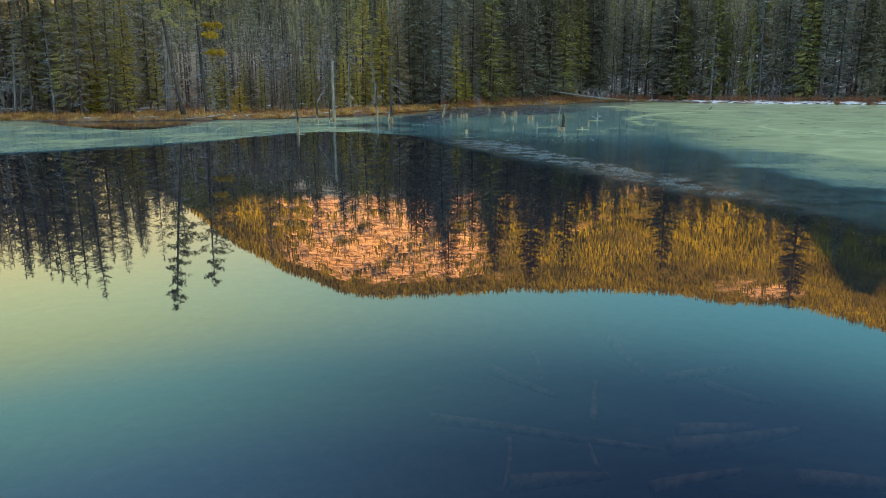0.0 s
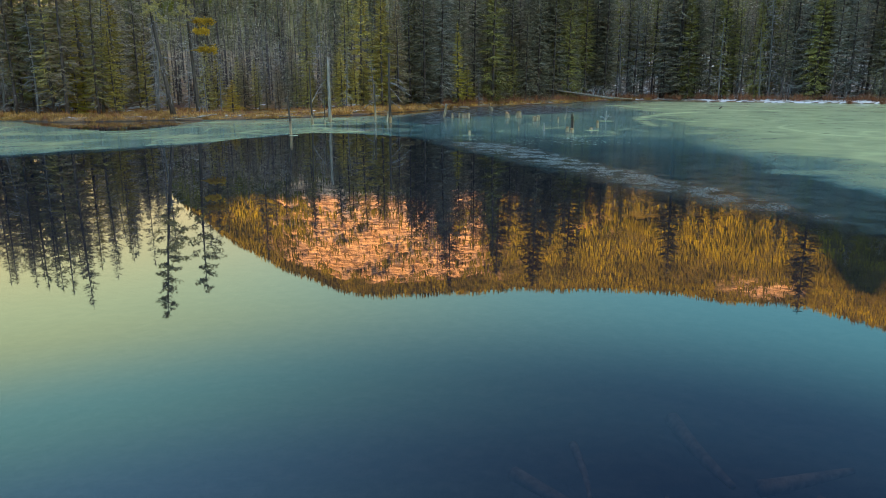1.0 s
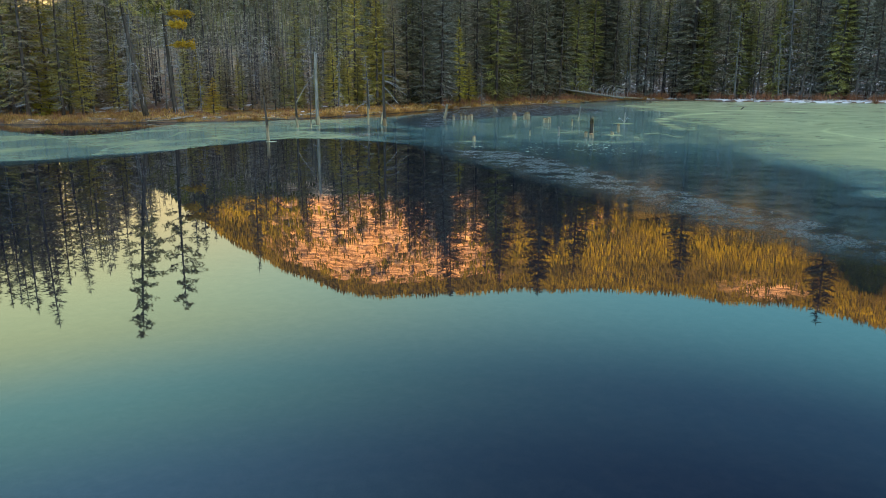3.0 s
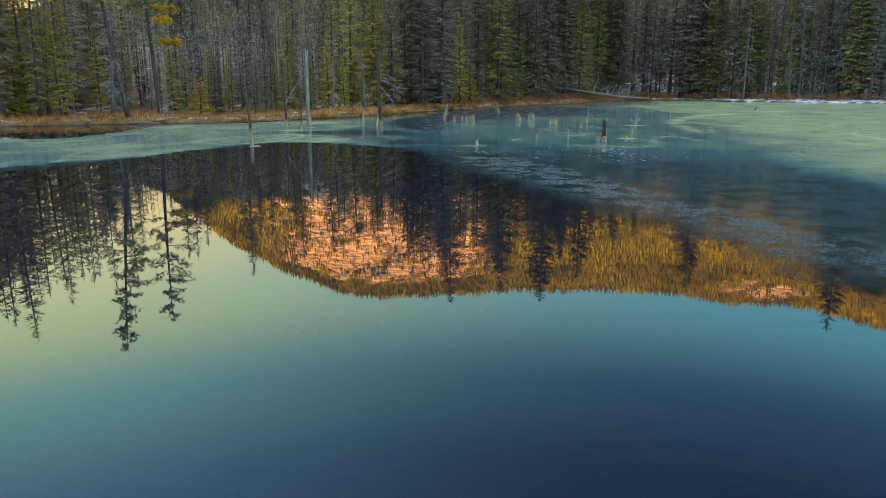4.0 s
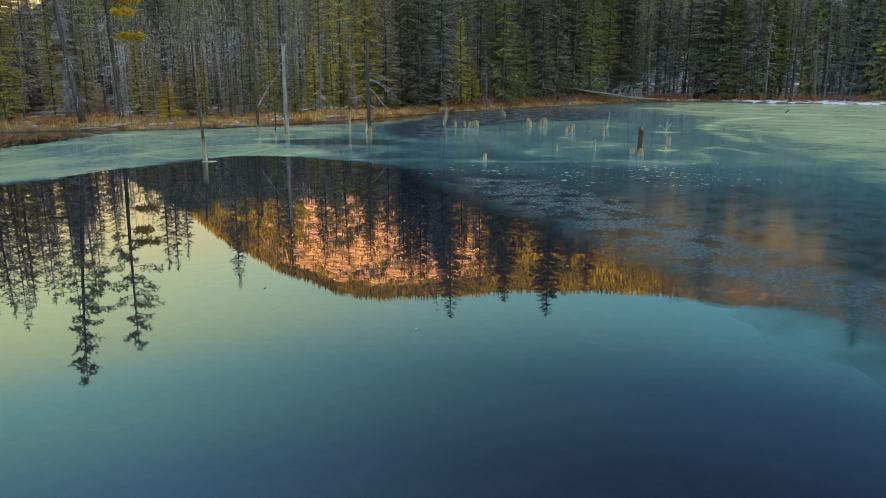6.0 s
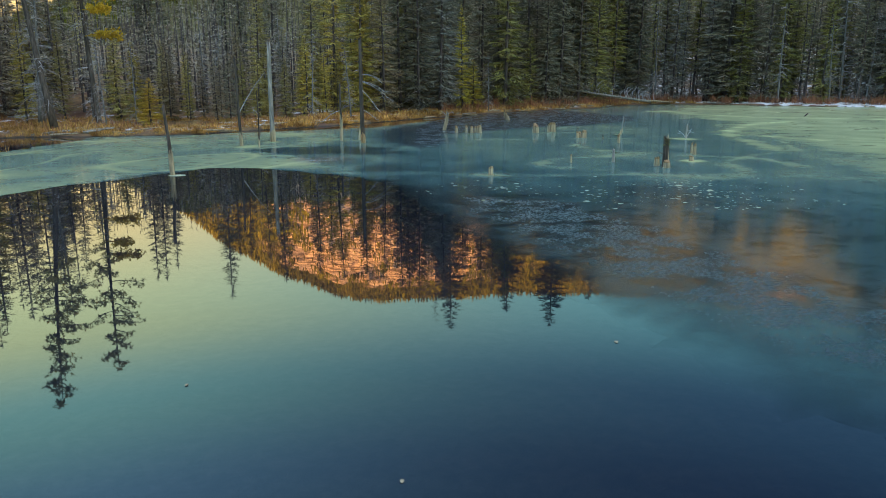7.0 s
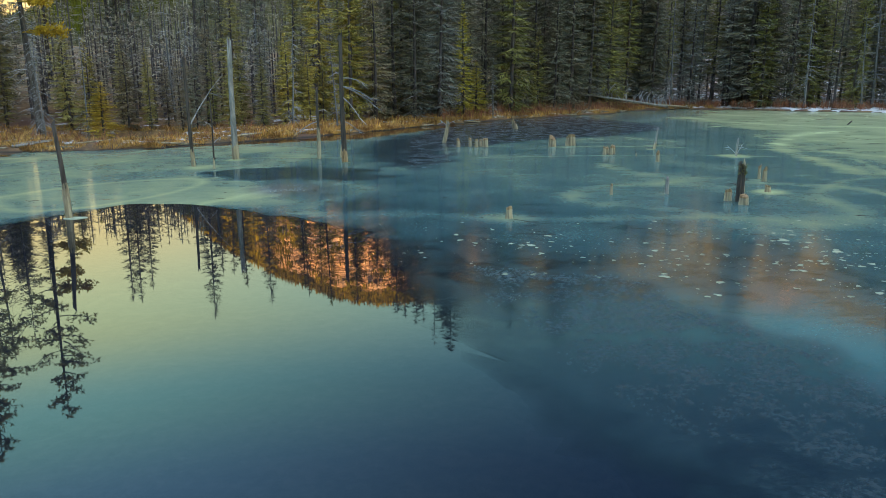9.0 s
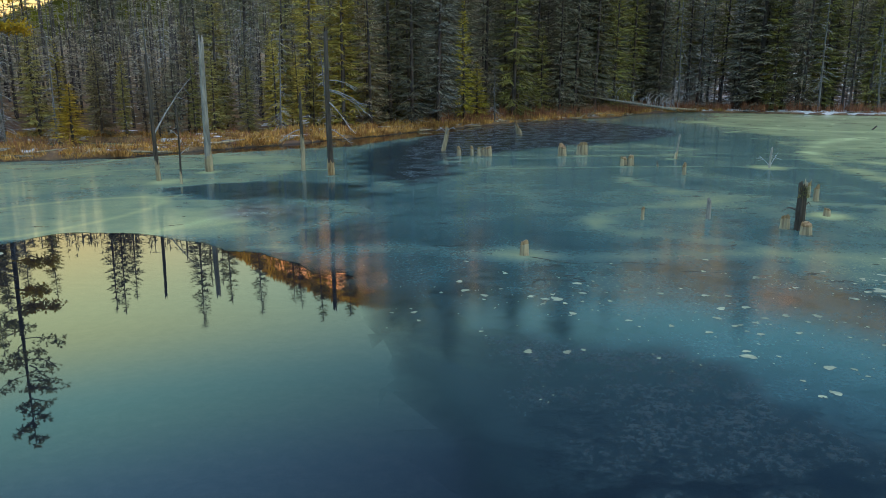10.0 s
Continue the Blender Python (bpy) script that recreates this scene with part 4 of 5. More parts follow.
for i, x, y, h, tip in ((0, -30.5, 67, 10, (2, -6)), (1, -38, 64, 8.5, (-2, -9)), (2, -35.5, 67, 12, (0, -5)), (1, -27.5, 66, 7, (1, 14)), (0, -25.5, 68, 8, (0, 2)),
                        (0, -20, 69, 8, (0, 0)), (1, -17.5, 76, 9, (0, -3)), (2, -19.6, 63.8, 9.5, (1, -3)), (0, -12.0, 77, 9, (1, -2)), (1, -13.5, 74, 6, (0, 22)),
                        (2, 44.5, 107, 6.5, (0, 4)), (1, 44.8, 104.5, 14, (0, 2)), (0, 26, 111.5, 12, (0, 1)), (0, -9.2, 73, 6, (0, -3)), (1, -6.5, 73.5, 5, (2, 4)),
                        (1, -33, 62.5, 8, (0, 1)), (2, -24.4, 65.5, 12, (0, 3)), (0, -28.6, 64.5, 11, (0, -4)), (1, -36.5, 62.8, 10, (1, 5)), (2, -32.2, 66.5, 13, (0, 8)), (0, -39.5, 65.5, 12, (0, -9)), (2, -45, 66, 12, (0, -4)), (1, 43.2, 103.6, 9.5, (0, -3)), (0, 47, 103.2, 10, (0, 2)), (0, -42, 66, 11, (0, -7)), (2, 50, 104, 12, (1, -1)), (1, 38.5, 106, 11, (0, 0)), (0, 4.2, 87.5, 5, (0, 2))):
    plant_dead(i, x, y, h, tip)
    PLACED.append((x, y))
for _ in range(20):
    x = wood.uniform(-50, 0) if wood.random() < 0.65 else wood.uniform(24, 62)
    y = float(np.interp(x, SHORE[:129, 0], SHORE[:129, 1])) + wood.uniform(3.5, 11) + (3 if -26 < x < -2 else 0)
    if ((x + 17.6) / 5.4) ** 2 + ((y - 67.0) / 3.0) ** 2 > 1:
        plant_dead(wood.choice((0, 1, 2)), x, y, wood.uniform(4, 9), (wood.uniform(-4, 4), wood.uniform(-9, 9)))
        PLACED.append((x, y))


def wood_height(x):
    """How tall the wood stands along the shore."""
    return float(np.interp(x, [-60, -30, -26, -23, -13, -10, -5, -2, 4, 12, 30, 60, 90], [15, 15, 12.5, 9.4, 9.6, 11.5, 12.5, 17, 18, 19, 19, 18, 18]))


def hollow(x, y, h, rng):
    """The wood stays low towards the valley's mouth, with a few taller trees in it."""
    if -0.53 < x / (y - 25.5) < -0.14 and rng.uniform(0, 1) > 0.08:
        return min(h, max(2.6, (0.178 * (y - 25.5) - 3.0) * rng.uniform(0.75, 1.05)))
    return min(h, 0.30 * (y - 20.6) - 3.0) if -5 < x < 24 else h


# the rest of the wood: the front rows
tries, planted = 0, 0
while planted < 320 and tries < 9000:
    tries += 1
    x = wood.uniform(-58, 72)
    u = float(np.interp(x, SHORE[:129, 0], SHORE[:129, 1]))
    back = 3.0 + 17 * wood.random() ** 1.15 + (3.5 if -26 < x < -2 else 0)
    y = u + back
    if x < -46 or x > 45:
        if wood.random() < 0.35:
            continue
    d = 1.25 if back < 9 else 1.5
    if any((x - a) ** 2 + (y - b) ** 2 < d * d for a, b in PLACED):
        continue
    if ((x + 17.6) / 5.4) ** 2 + ((y - 67.0) / 3.0) ** 2 < 1:
        continue
    if -21.5 < x < -15.5 and y < 69.5:
        continue
    if height_at(x, y) < 0.12:
        continue
    if -27 < x < -8:
        H = wood.uniform(5.2, 8.0)
    else:
        H = wood_height(x) * (wood.uniform(0.82, 1.04) if x < -10 else wood.uniform(0.68, 1.06))
    H = hollow(x, y, H, wood)
    if x < -27:
        kind = wood.choice(["slim", "mid", "bare", "bare", "mid"])
        tone = wood.choice(["olive", "gold", "olive", "brown", "green"])
    elif x < -4.2:
        kind = wood.choice(["mid", "slim", "mid2", "slim", "mid", "bushy" if H < 7 else "bare"])
        tone = wood.choice(["olive", "gold", "gold", "green", "olive", "brown"])
    elif x < 24:
        kind = wood.choice(["tall", "tall2", "tall2", "mid2"])
        tone = wood.choice(["dark", "dark", "blue", "dark", "green"])
    else:
        kind = wood.choice(["tall", "tall2", "bare", "tall2", "bare"])
        tone = wood.choice(["dark", "blue", "green", "dark", "green", "dark"])
    if back > 9.5 + (3.5 if -26 < x < -2 else 0):
        DEEP.append((x, y, H))
    else:
        plant(kind, x, y, H, tone, "in the wood")
    PLACED.append((x, y))
    planted += 1


# low young growth on the boggy ground, and the thick stand beyond it
low = random.Random(41)
for x0, x1, d0, d1, count, h0, h1 in ((-27, -3, 6.5, 27, 85, 4.6, 7.4), (-17.5, -7.5, 8.0, 12.5, 26, 3.4, 6.5), (-52, -30, 4, 16, 64, 12, 15.5), (-3, 24, 4, 19, 24, 16, 22.5)):
    for _ in range(count):
        x = low.uniform(x0, x1)
        y = float(np.interp(x, SHORE[:129, 0], SHORE[:129, 1])) + low.uniform(d0, d1)
        if any((x - a) ** 2 + (y - b) ** 2 < 1.0 for a, b in PLACED) or (-21.5 < x < -15.5 and y < 69.5):
            continue
        h = hollow(x, y, low.uniform(h0, h1), low)
        if y - float(np.interp(x, SHORE[:129, 0], SHORE[:129, 1])) > 13:
            DEEP.append((x, y, h))
        else:
            kind = low.choice(["mid2", "mid", "mid2", "bushy"] if -27 < x < -3 else ["mid", "slim", "bare"] if x < 0 else ["tall", "tall2", "tall2"])
            plant(kind, x, y, h, low.choice(["olive", "brown", "dark", "olive"] if x < 0 else ["dark", "dark", "blue"]), "in the wood")
        PLACED.append((x, y))


def back_woods():
    """The depth of the wood, too far in to count."""
    rng = np.random.RandomState(9)
    g, tr = Geo(), Geo()
    for k in range(480 + len(DEEP)):
        x = rng.uniform(-75, 95) if k % 3 else rng.uniform(-50, -8)
        y = float(np.interp(x, SHORE[:129, 0], SHORE[:129, 1])) + 18 + 60 * rng.uniform(0, 1) ** 1.3
        h = wood_height(x) * rng.uniform(0.8, 1.1) * (1.25 if -10 < x < 2 and y > 95 else 1)
        if -0.60 < x / (y - 15.6) < -0.17:
            h = rng.uniform(6.5, 9.5)
        if -0.53 < x / (y - 25.5) < -0.14:
            h = (0.178 * (y - 25.5) - 3.0) * rng.uniform(0.82, 1.06)
        near = k < len(DEEP)
        if near:
            x, y, h = DEEP[k]
        o = Vector((x, y, height_at(x, y)))
        spruce_crown(g, h, rng, lambda z, o=o: o + Vector((0, 0, z)), h * 0.135 + (0.35 if near else 0), rng.uniform(0.3, 1.2), 0.56 if near else 1.3, 7 if near else 3, per=4)
        tr.tube([o - Vector((0, 0, 0.2)), o + Vector((0, 0, h * 0.96))], [0.10, 0.02], 5, False)
    w = tagged(new("back_woods", g.mesh("back_woods", NEEDLE_SHADE)), "dark conifer wood receding behind the shore", "forest", kind="stuff")
    part("trunks", tr, BARK, w)


back_woods()


# ---------------------------------------------------------------- poles and stumps in the pond
def pole(name, x, y, h, r, lean, label, seed, branches=(), base=0.7, base_mat=None, wood_mat=None, group="drowned poles"):
    """A drowned trunk broken off at the top, stripped pale near the ice; branches: (height, turn, length, rise)."""
    rng = np.random.RandomState(seed)
    t = thing(name, label, "dead tree", group, (x, y, 0))
    n, sides = 12, 10
    pts = [Vector((lean[0] * s + 0.02 * math.sin(5 * s + seed), lean[1] * s, -0.9 + (h + 0.9) * s)) for s in (i / (n - 1) for i in range(n))]
    g = Geo()
    g.tube(pts, [r * (1.0 - 0.42 * i / (n - 1)) * rng.uniform(0.93, 1.07) * (1.25 if i < 2 else 1) for i in range(n)], sides)
    for k in range(sides):
        v = g.v[(n - 1) * sides + k]
        g.v[(n - 1) * sides + k] = v + Vector((0, 0, rng.uniform(-0.25, 0.3) * min(1, h / 3)))
    part("trunk", g, wood_mat or GREY_WOOD, t, "", True)
    if base:
        def at(z):
            s = (z + 0.9) / (h + 0.9)
            return Vector((lean[0] * s + 0.02 * math.sin(5 * s + seed), lean[1] * s, z))
        g = Geo()
        zs = [-0.3, 0.0, base * 0.5, base * 0.85, base]
        g.tube([at(z) for z in zs], [r * 1.12, r * 1.08, r * 1.04, r * 1.02, r * 0.90], sides)
        for k in range(sides):
            g.v[4 * sides + k] += Vector((0, 0, (rng.uniform(-0.75, 0.35) if k % 2 else rng.uniform(-0.2, 0.55)) * base))
        part("stripped_base", g, base_mat or BLEACHED, t, "pale stripped wood")
    for z, turn, length, rise in branches:
        g = Geo()
        a = math.radians(turn)
        s = (z + 0.9) / (h + 0.9)
        o = Vector((lean[0] * s, lean[1] * s, z))
        out = Vector((math.cos(a), math.sin(a), 0))
        p = [o + out * length * q + Vector((0, 0, length * (rise * q - 0.35 * q * q))) for q in (0, 0.3, 0.65, 1)]
        k = 0.4 + 0.25 * length
        g.tube(p, [0.035 * k, 0.028 * k, 0.020 * k, 0.009 * k], 5)
        for q in (0.45, 0.7):
            b = p[1].lerp(p[3], q)
            g.tube([b, b + out * length * 0.25 + Vector((rng.uniform(-0.2, 0.2), rng.uniform(-0.2, 0.2), -0.3 * length * rng.uniform(0.2, 1)))], [0.014, 0.004], 3)
        part("branch", g, TWIG_GREY, t)
    return t


pole("dead_pole", -8.40, 56.9, 4.5, 0.14, (0.07, 0), "thick weathered grey pole broken off at the top", 1, (), 0.55)
pole("dead_pole", -3.80, 55.8, 4.75, 0.115, (-0.05, 0), "dark weathered pole with a few bent branches", 2,
     ((3.2, -20, 1.1, 0.1), (2.9, 10, 1.5, -0.3), (2.5, -40, 1.1, -0.5), (2.9, -10, 1.3, -0.1), (3.4, 160, 0.3, 0.3), (1.6, 20, 0.8, -0.4)), 0.5, CUT_WOOD, DARK_WOOD)
pole("dead_pole", -9.18, 54.35, 3.9, 0.075, (-0.16, 0), "slim leaning dark pole stripped at its foot", 3, ((1.5, 30, 1.3, 1.75),), 0.6, None, DARK_WOOD)
pole("dead_pole", -8.22, 53.6, 2.3, 0.04, (-0.01, 0), "thin dark dead sapling frozen into the ice", 4, ((1.1, 100, 0.6, 0.8), (1.5, 250, 0.4, 0.9), (0.9, 10, 0.35, 1.1)), 0.3, None, DARK_WOOD)
edge_pole = pole("dead_pole", -8.60, 43.85, 2.1, 0.075, (-0.14, 0), "dark leaning pole with a pale foot at the ice's edge", 5, (), 0.8, None, DARK_WOOD)
g = Geo()
for z, k in ((-0.01, 1.0), (0.012, 0.9), (0.02, 0.4)):
    g.v += [Vector((0.10 + k * 0.26 * math.cos(a) * (1 + 0.18 * math.sin(2 * a)), k * 0.19 * math.sin(a) * (1 + 0.15 * math.sin(3 * a)), z)) for a in (6.283 * c / 18 for c in range(18))]
g.f = [(r0 * 18 + c, r0 * 18 + (c + 1) % 18, r0 * 18 + 18 + (c + 1) % 18, r0 * 18 + 18 + c) for r0 in (0, 1) for c in range(18)] + [tuple(range(36, 54))]
part("ice_collar", g, BUBBLE, edge_pole, "pale collar of ice", True)
pole("dead_pole", -5.04, 57.1, 2.6, 0.075, (0.04, 0), "short dark pole, pale below, with a twig", 6, ((1.5, 170, 0.9, -0.2), (1.9, 20, 0.35, 0.5)), 0.95, None, DARK_WOOD)
pole("dead_pole", -4.3, 57.6, 0.75, 0.05, (0.22, 0), "thin pale leaning stick frozen into the ice", 7, (), 0.6)


def stump(x, y, h, r, seed, lean=(0, 0), label="gnawed stump with a pale chiselled top", cut=0.14, dark=False, group="beaver-cut stumps"):
    """A stump cut by beavers: a fluted shaft under a slanting chiselled top."""
    rng = np.random.RandomState(seed + 200)
    t = thing("stump", label, "stump", group, (x, y, 0))
    sides = 12
    flute = [1 + 0.14 * math.sin(3 * k + seed) + rng.uniform(-0.12, 0.10) for k in range(sides)]
    cutdir = rng.uniform(0, 6.283)

    def ring(g, z, rr, jag):
        s = max(z, 0) / h
        for k in range(sides):
            a = 6.283 * k / sides
            g.v.append(Vector((lean[0] * s + rr * flute[k] * math.cos(a), lean[1] * s + rr * flute[k] * math.sin(a), z + jag * math.cos(a - cutdir) * h * cut)))

    def rings(g, rows):
        b = len(g.v)
        for z, rr, jag in rows:
            ring(g, z, rr, jag)
        for i in range(len(rows) - 1):
            for k in range(sides):
                q = b + i * sides
                g.f.append((q + k, q + (k + 1) % sides, q + sides + (k + 1) % sides, q + sides + k))
        g.f.append(tuple(b + (len(rows) - 1) * sides + k for k in range(sides)))
    g = Geo()
    rings(g, [(-0.7, r * 1.25, 0), (0.0, r * 1.12, 0), (h * 0.45, r, 0), (h * 0.78, r * 0.96, 0.6)])
    part("shaft", g, GREY_WOOD if dark else BLEACHED, t)
    g = Geo()
    rings(g, [(h * 0.76, r * 0.93, 0.6), (h * 0.93, r * 0.90, 0.95), (h, r * 0.78, 1.0)])
    for k in range(sides):
        g.v[2 * sides + k] += Vector((0, 0, h * rng.uniform(-0.16, 0.10)))
    part("cut_top", g, GREY_WOOD if dark else CUT_WOOD, t)
    return t


for n, (x, y, h, r) in enumerate(((1.51, 43.75, 0.27, 0.075), (0.78, 62.5, 0.38, 0.095), (1.36, 62.6, 0.40, 0.075), (1.64, 62.35, 0.38, 0.075), (2.06, 62.4, 0.40, 0.15), (1.84, 62.7, 0.34, 0.08),
                                  (5.29, 62.5, 0.47, 0.165), (6.27, 63.2, 0.48, 0.235), (6.95, 58.6, 0.34, 0.07), (7.10, 58.85, 0.30, 0.09), (7.26, 58.65, 0.38, 0.075), (7.40, 58.9, 0.36, 0.09))):
    stump(x, y, h, r, n, cut=0.22 if r > 0.16 else 0.12)
stump(7.50, 46.2, 0.29, 0.085, 31, label="split grey stump frozen in the ice")
stump(7.66, 45.6, 0.25, 0.115, 32, label="short gnawed stump beside a tall snag")
stump(10.18, 50.6, 0.44, 0.05, 33, label="thin pale stump in a ring of frost")
stump(10.12, 50.05, 0.40, 0.07, 34, label="pale stump in a ring of frost")
stump(9.23, 47.76, 0.19, 0.085, 35, label="low pale stump in a ring of frost")
stump(6.25, 47.4, 0.48, 0.05, 36, label="thin grey stub standing in the ice", dark=True)
stump(4.68, 47.3, 0.30, 0.035, 37, label="thin pale stub standing in the ice")
stump(8.41, 55.76, 0.38, 0.06, 38, label="thin pale stub standing in the ice")
stump(4.88, 76.1, 0.58, 0.16, 39, (-0.15, 0), "leaning rotten stump at the dark water's edge", 0.4)


def split_snag(x, y, h, r, label, seed):
    """A rotten trunk split open: a dark shell on one side, bleached heartwood on the other, splintered on top, mossy near it."""
    rng = np.random.RandomState(seed)
    t = thing("snag", label, "dead tree", "snags in the ice", (x, y, 0))
    sides, levels = 22, 9
    tops = [h * (0.88 + 0.07 * math.sin(0.57 * k + 0.6) + rng.uniform(-0.06, 0.06)) for k in range(sides)]
    girth = [r * (1 + 0.16 * math.sin(3.0 * k) + rng.uniform(-0.10, 0.10)) for k in range(sides)]

    def wall(name, k0, k1, material, note):
        g = Geo()
        for inner in (0, 1):
            for i in range(levels):
                for k in range(k0, k1 + 1):
                    q = k % sides
                    s = i / (levels - 1)
                    z = -0.4 + (tops[q] + 0.4) * s
                    w = girth[q] * (1.12 - 0.25 * s + 0.05 * math.sin(9 * s + q)) * (0.70 if inner else 1.0)
                    g.v.append(Vector((w * math.cos(6.283 * q / sides) - 0.03 * s, w * math.sin(6.283 * q / sides), z - (0.02 if inner else 0))))
        n = k1 - k0 + 1
        m = n * levels
        for i in range(levels - 1):
            for k in range(n - 1):
                q = i * n + k
                g.f += [(q, q + 1, q + n + 1, q + n), (m + q + n, m + q + n + 1, m + q + 1, m + q)]
            g.f += [(i * n, i * n + n, m + i * n + n, m + i * n), (m + i * n + n - 1, m + i * n + 2 * n - 1, i * n + 2 * n - 1, i * n + n - 1)]
        e = (levels - 1) * n
        g.f += [(e + k, e + k + 1, m + e + k + 1, m + e + k) for k in range(n - 1)]
        part(name, g, material, t, note)
    wall("bark_shell", 7, 19, DARK_WOOD, "dark rotten bark")
    wall("heartwood", 19, 29, BLEACHED, "pale bleached heartwood")
    g = Geo()
    for _ in range(90):
        a, z = rng.uniform(3.4, 5.6), h * rng.uniform(0.62, 0.86)
        p = Vector((r * 0.98 * math.cos(a), r * 0.98 * math.sin(a), z))
        d = Vector((math.cos(a) + rng.normal() * 0.4, math.sin(a) + rng.normal() * 0.4, rng.normal() * 0.5)).normalized()
        g.blade(p, p + d * 0.05, d.orthogonal().normalized() * 0.012)
    part("moss", g, NEEDLE_GREEN, t, "green moss")
    for z, a, L in ((0.42, 2.7, 0.30), (0.55, 0.2, 0.12)):
        g = Geo()
        o = Vector((r * 0.9 * math.cos(a), r * 0.9 * math.sin(a), z))
        out = Vector((math.cos(a), math.sin(a), 0))
        g.tube([o, o + out * L * 0.5 + Vector((0, 0, 0.06)), o + out * L + Vector((0, 0, -0.02))], [0.02, 0.014, 0.006], 5)
        part("branch", g, DARK_WOOD, t)


split_snag(7.78, 46.1, 1.16, 0.095, "ragged split snag, dark bark over bleached heartwood", 41)
pole("snag", -0.09, 65.06, 1.05, 0.10, (0.42, 0), "pale forked leaning snag in the open water", 42, ((0.8, 150, 0.45, 1.1), (0.9, 20, 0.4, 0.9)), 0.9, None, GREY_WOOD, "snags in the ice")
pole("snag", 9.63, 61.1, 0.95, 0.06, (0.30, 0), "pale leaning splinter of trunk in the ice", 43, (), 0.3, None, GREY_WOOD, "snags in the ice")
pole("snag", 8.41, 58.2, 0.22, 0.035, (-0.22, 0), "short slanting stick in the ice", 44, (), 0.1, None, DARK_WOOD, "snags in the ice")
pole("snag", 12.31, 57.95, 0.72, 0.06, (0.08, 0), "grey split snag in a ring of frost", 45, ((0.05, 150, 0.4, 1.3), (0.05, 20, 0.35, 1.8), (0.05, 60, 0.3, 2.0)), 0.0, None, GREY_WOOD, "snags in the ice")
pole("snag", 28.3, 80.4, 0.25, 0.08, (1.2, 0), "low slanting log end frozen into the ice", 46, ((0.1, 40, 0.5, 0.6),), 0.0, None, DARK_WOOD, "snags in the ice")


def lying(name, a, b, r, label, seed, material=BLEACHED, category="log", group="driftwood on the shore", sticks=0):
    rng = np.random.RandomState(seed)
    a, b = Vector(a), Vector(b)
    t = thing(name, label, category, group, a)
    g = Geo()
    d = b - a
    w = Vector((-d.y, d.x, 0)).normalized() * d.length * 0.03
    pts = [d * s + w * math.sin(3 * s + seed) for s in (0, 0.2, 0.4, 0.6, 0.8, 1)]
    g.tube(pts, [r * k for k in (1, 0.95, 0.86, 0.74, 0.6, 0.4)], 7)
    part("stem", g, material, t, "", True)
    for _ in range(sticks):
        g = Geo()
        s = rng.uniform(0.02, 0.6)
        p = d * s
        up = Vector((rng.uniform(-0.5, 0.15), rng.uniform(-0.3, 0.3), rng.uniform(0.6, 1))).normalized()
        L = rng.uniform(0.8, 1.9)
        q = [p, p + up * L * 0.5, p + up * L * 0.8 + d.normalized() * -0.25 * L, p + up * L * 0.9 + d.normalized() * -0.6 * L]
        g.tube(q, [0.035, 0.026, 0.018, 0.008], 4)
        part("branch", g, TWIG_GREY, t)
    return t


lying("fallen_tree", (23.5, 105.5, 0.45), (9.6, 98.5, 2.45), 0.13, "long fallen grey tree with upright bare branches", 1, GREY_WOOD, "fallen tree", "fallen trees", 40)
lying("fallen_tree", (27, 109.6, 0.30), (19, 106.5, 0.9), 0.10, "snowy grey log lying along the far shore", 2, BLEACHED, "fallen tree", "fallen trees", 8)
drift = random.Random(23)
for i in range(120):
    k = drift.choice(range(30, 128))
    (x, y), (x2, y2) = SHORE[k], SHORE[k + 1]
    along = Vector((x2 - x, y2 - y, 0)).normalized()
    turn = drift.uniform(-0.6, 0.6)
    along = Vector((along.x * math.cos(turn) - along.y * math.sin(turn), along.x * math.sin(turn) + along.y * math.cos(turn), drift.uniform(-0.05, 0.12)))
    L = drift.uniform(0.5, 2.2)
    p = Vector((x + drift.uniform(-0.4, 0.1), y + drift.uniform(0.2, 0.9) + (drift.uniform(0, 3.5) if i > 79 else 0), 0))
    p.z = max(height_at(p.x, p.y), 0.02) + 0.04
    lying("driftwood", p, p + along * L, drift.uniform(0.03, 0.07), "pale driftwood stick at the water's edge", i + 5, drift.choice([BLEACHED, BLEACHED, GREY_WOOD]))
for i in range(14):
    x = drift.uniform(11.5, 18)
    y = float(np.interp(x, SHORE[:129, 0], SHORE[:129, 1])) + drift.uniform(-0.6, 0.6)
    a = drift.uniform(0, 6.28)
    p = Vector((x, y, 0.12 + drift.uniform(0, 0.25)))
    lying("driftwood", p, p + Vector((math.cos(a), math.sin(a) * 0.5, drift.uniform(-0.1, 0.35))) * drift.uniform(0.8, 2.2), drift.uniform(0.03, 0.07), "bleached driftwood heaped on the point", i + 80, BLEACHED)

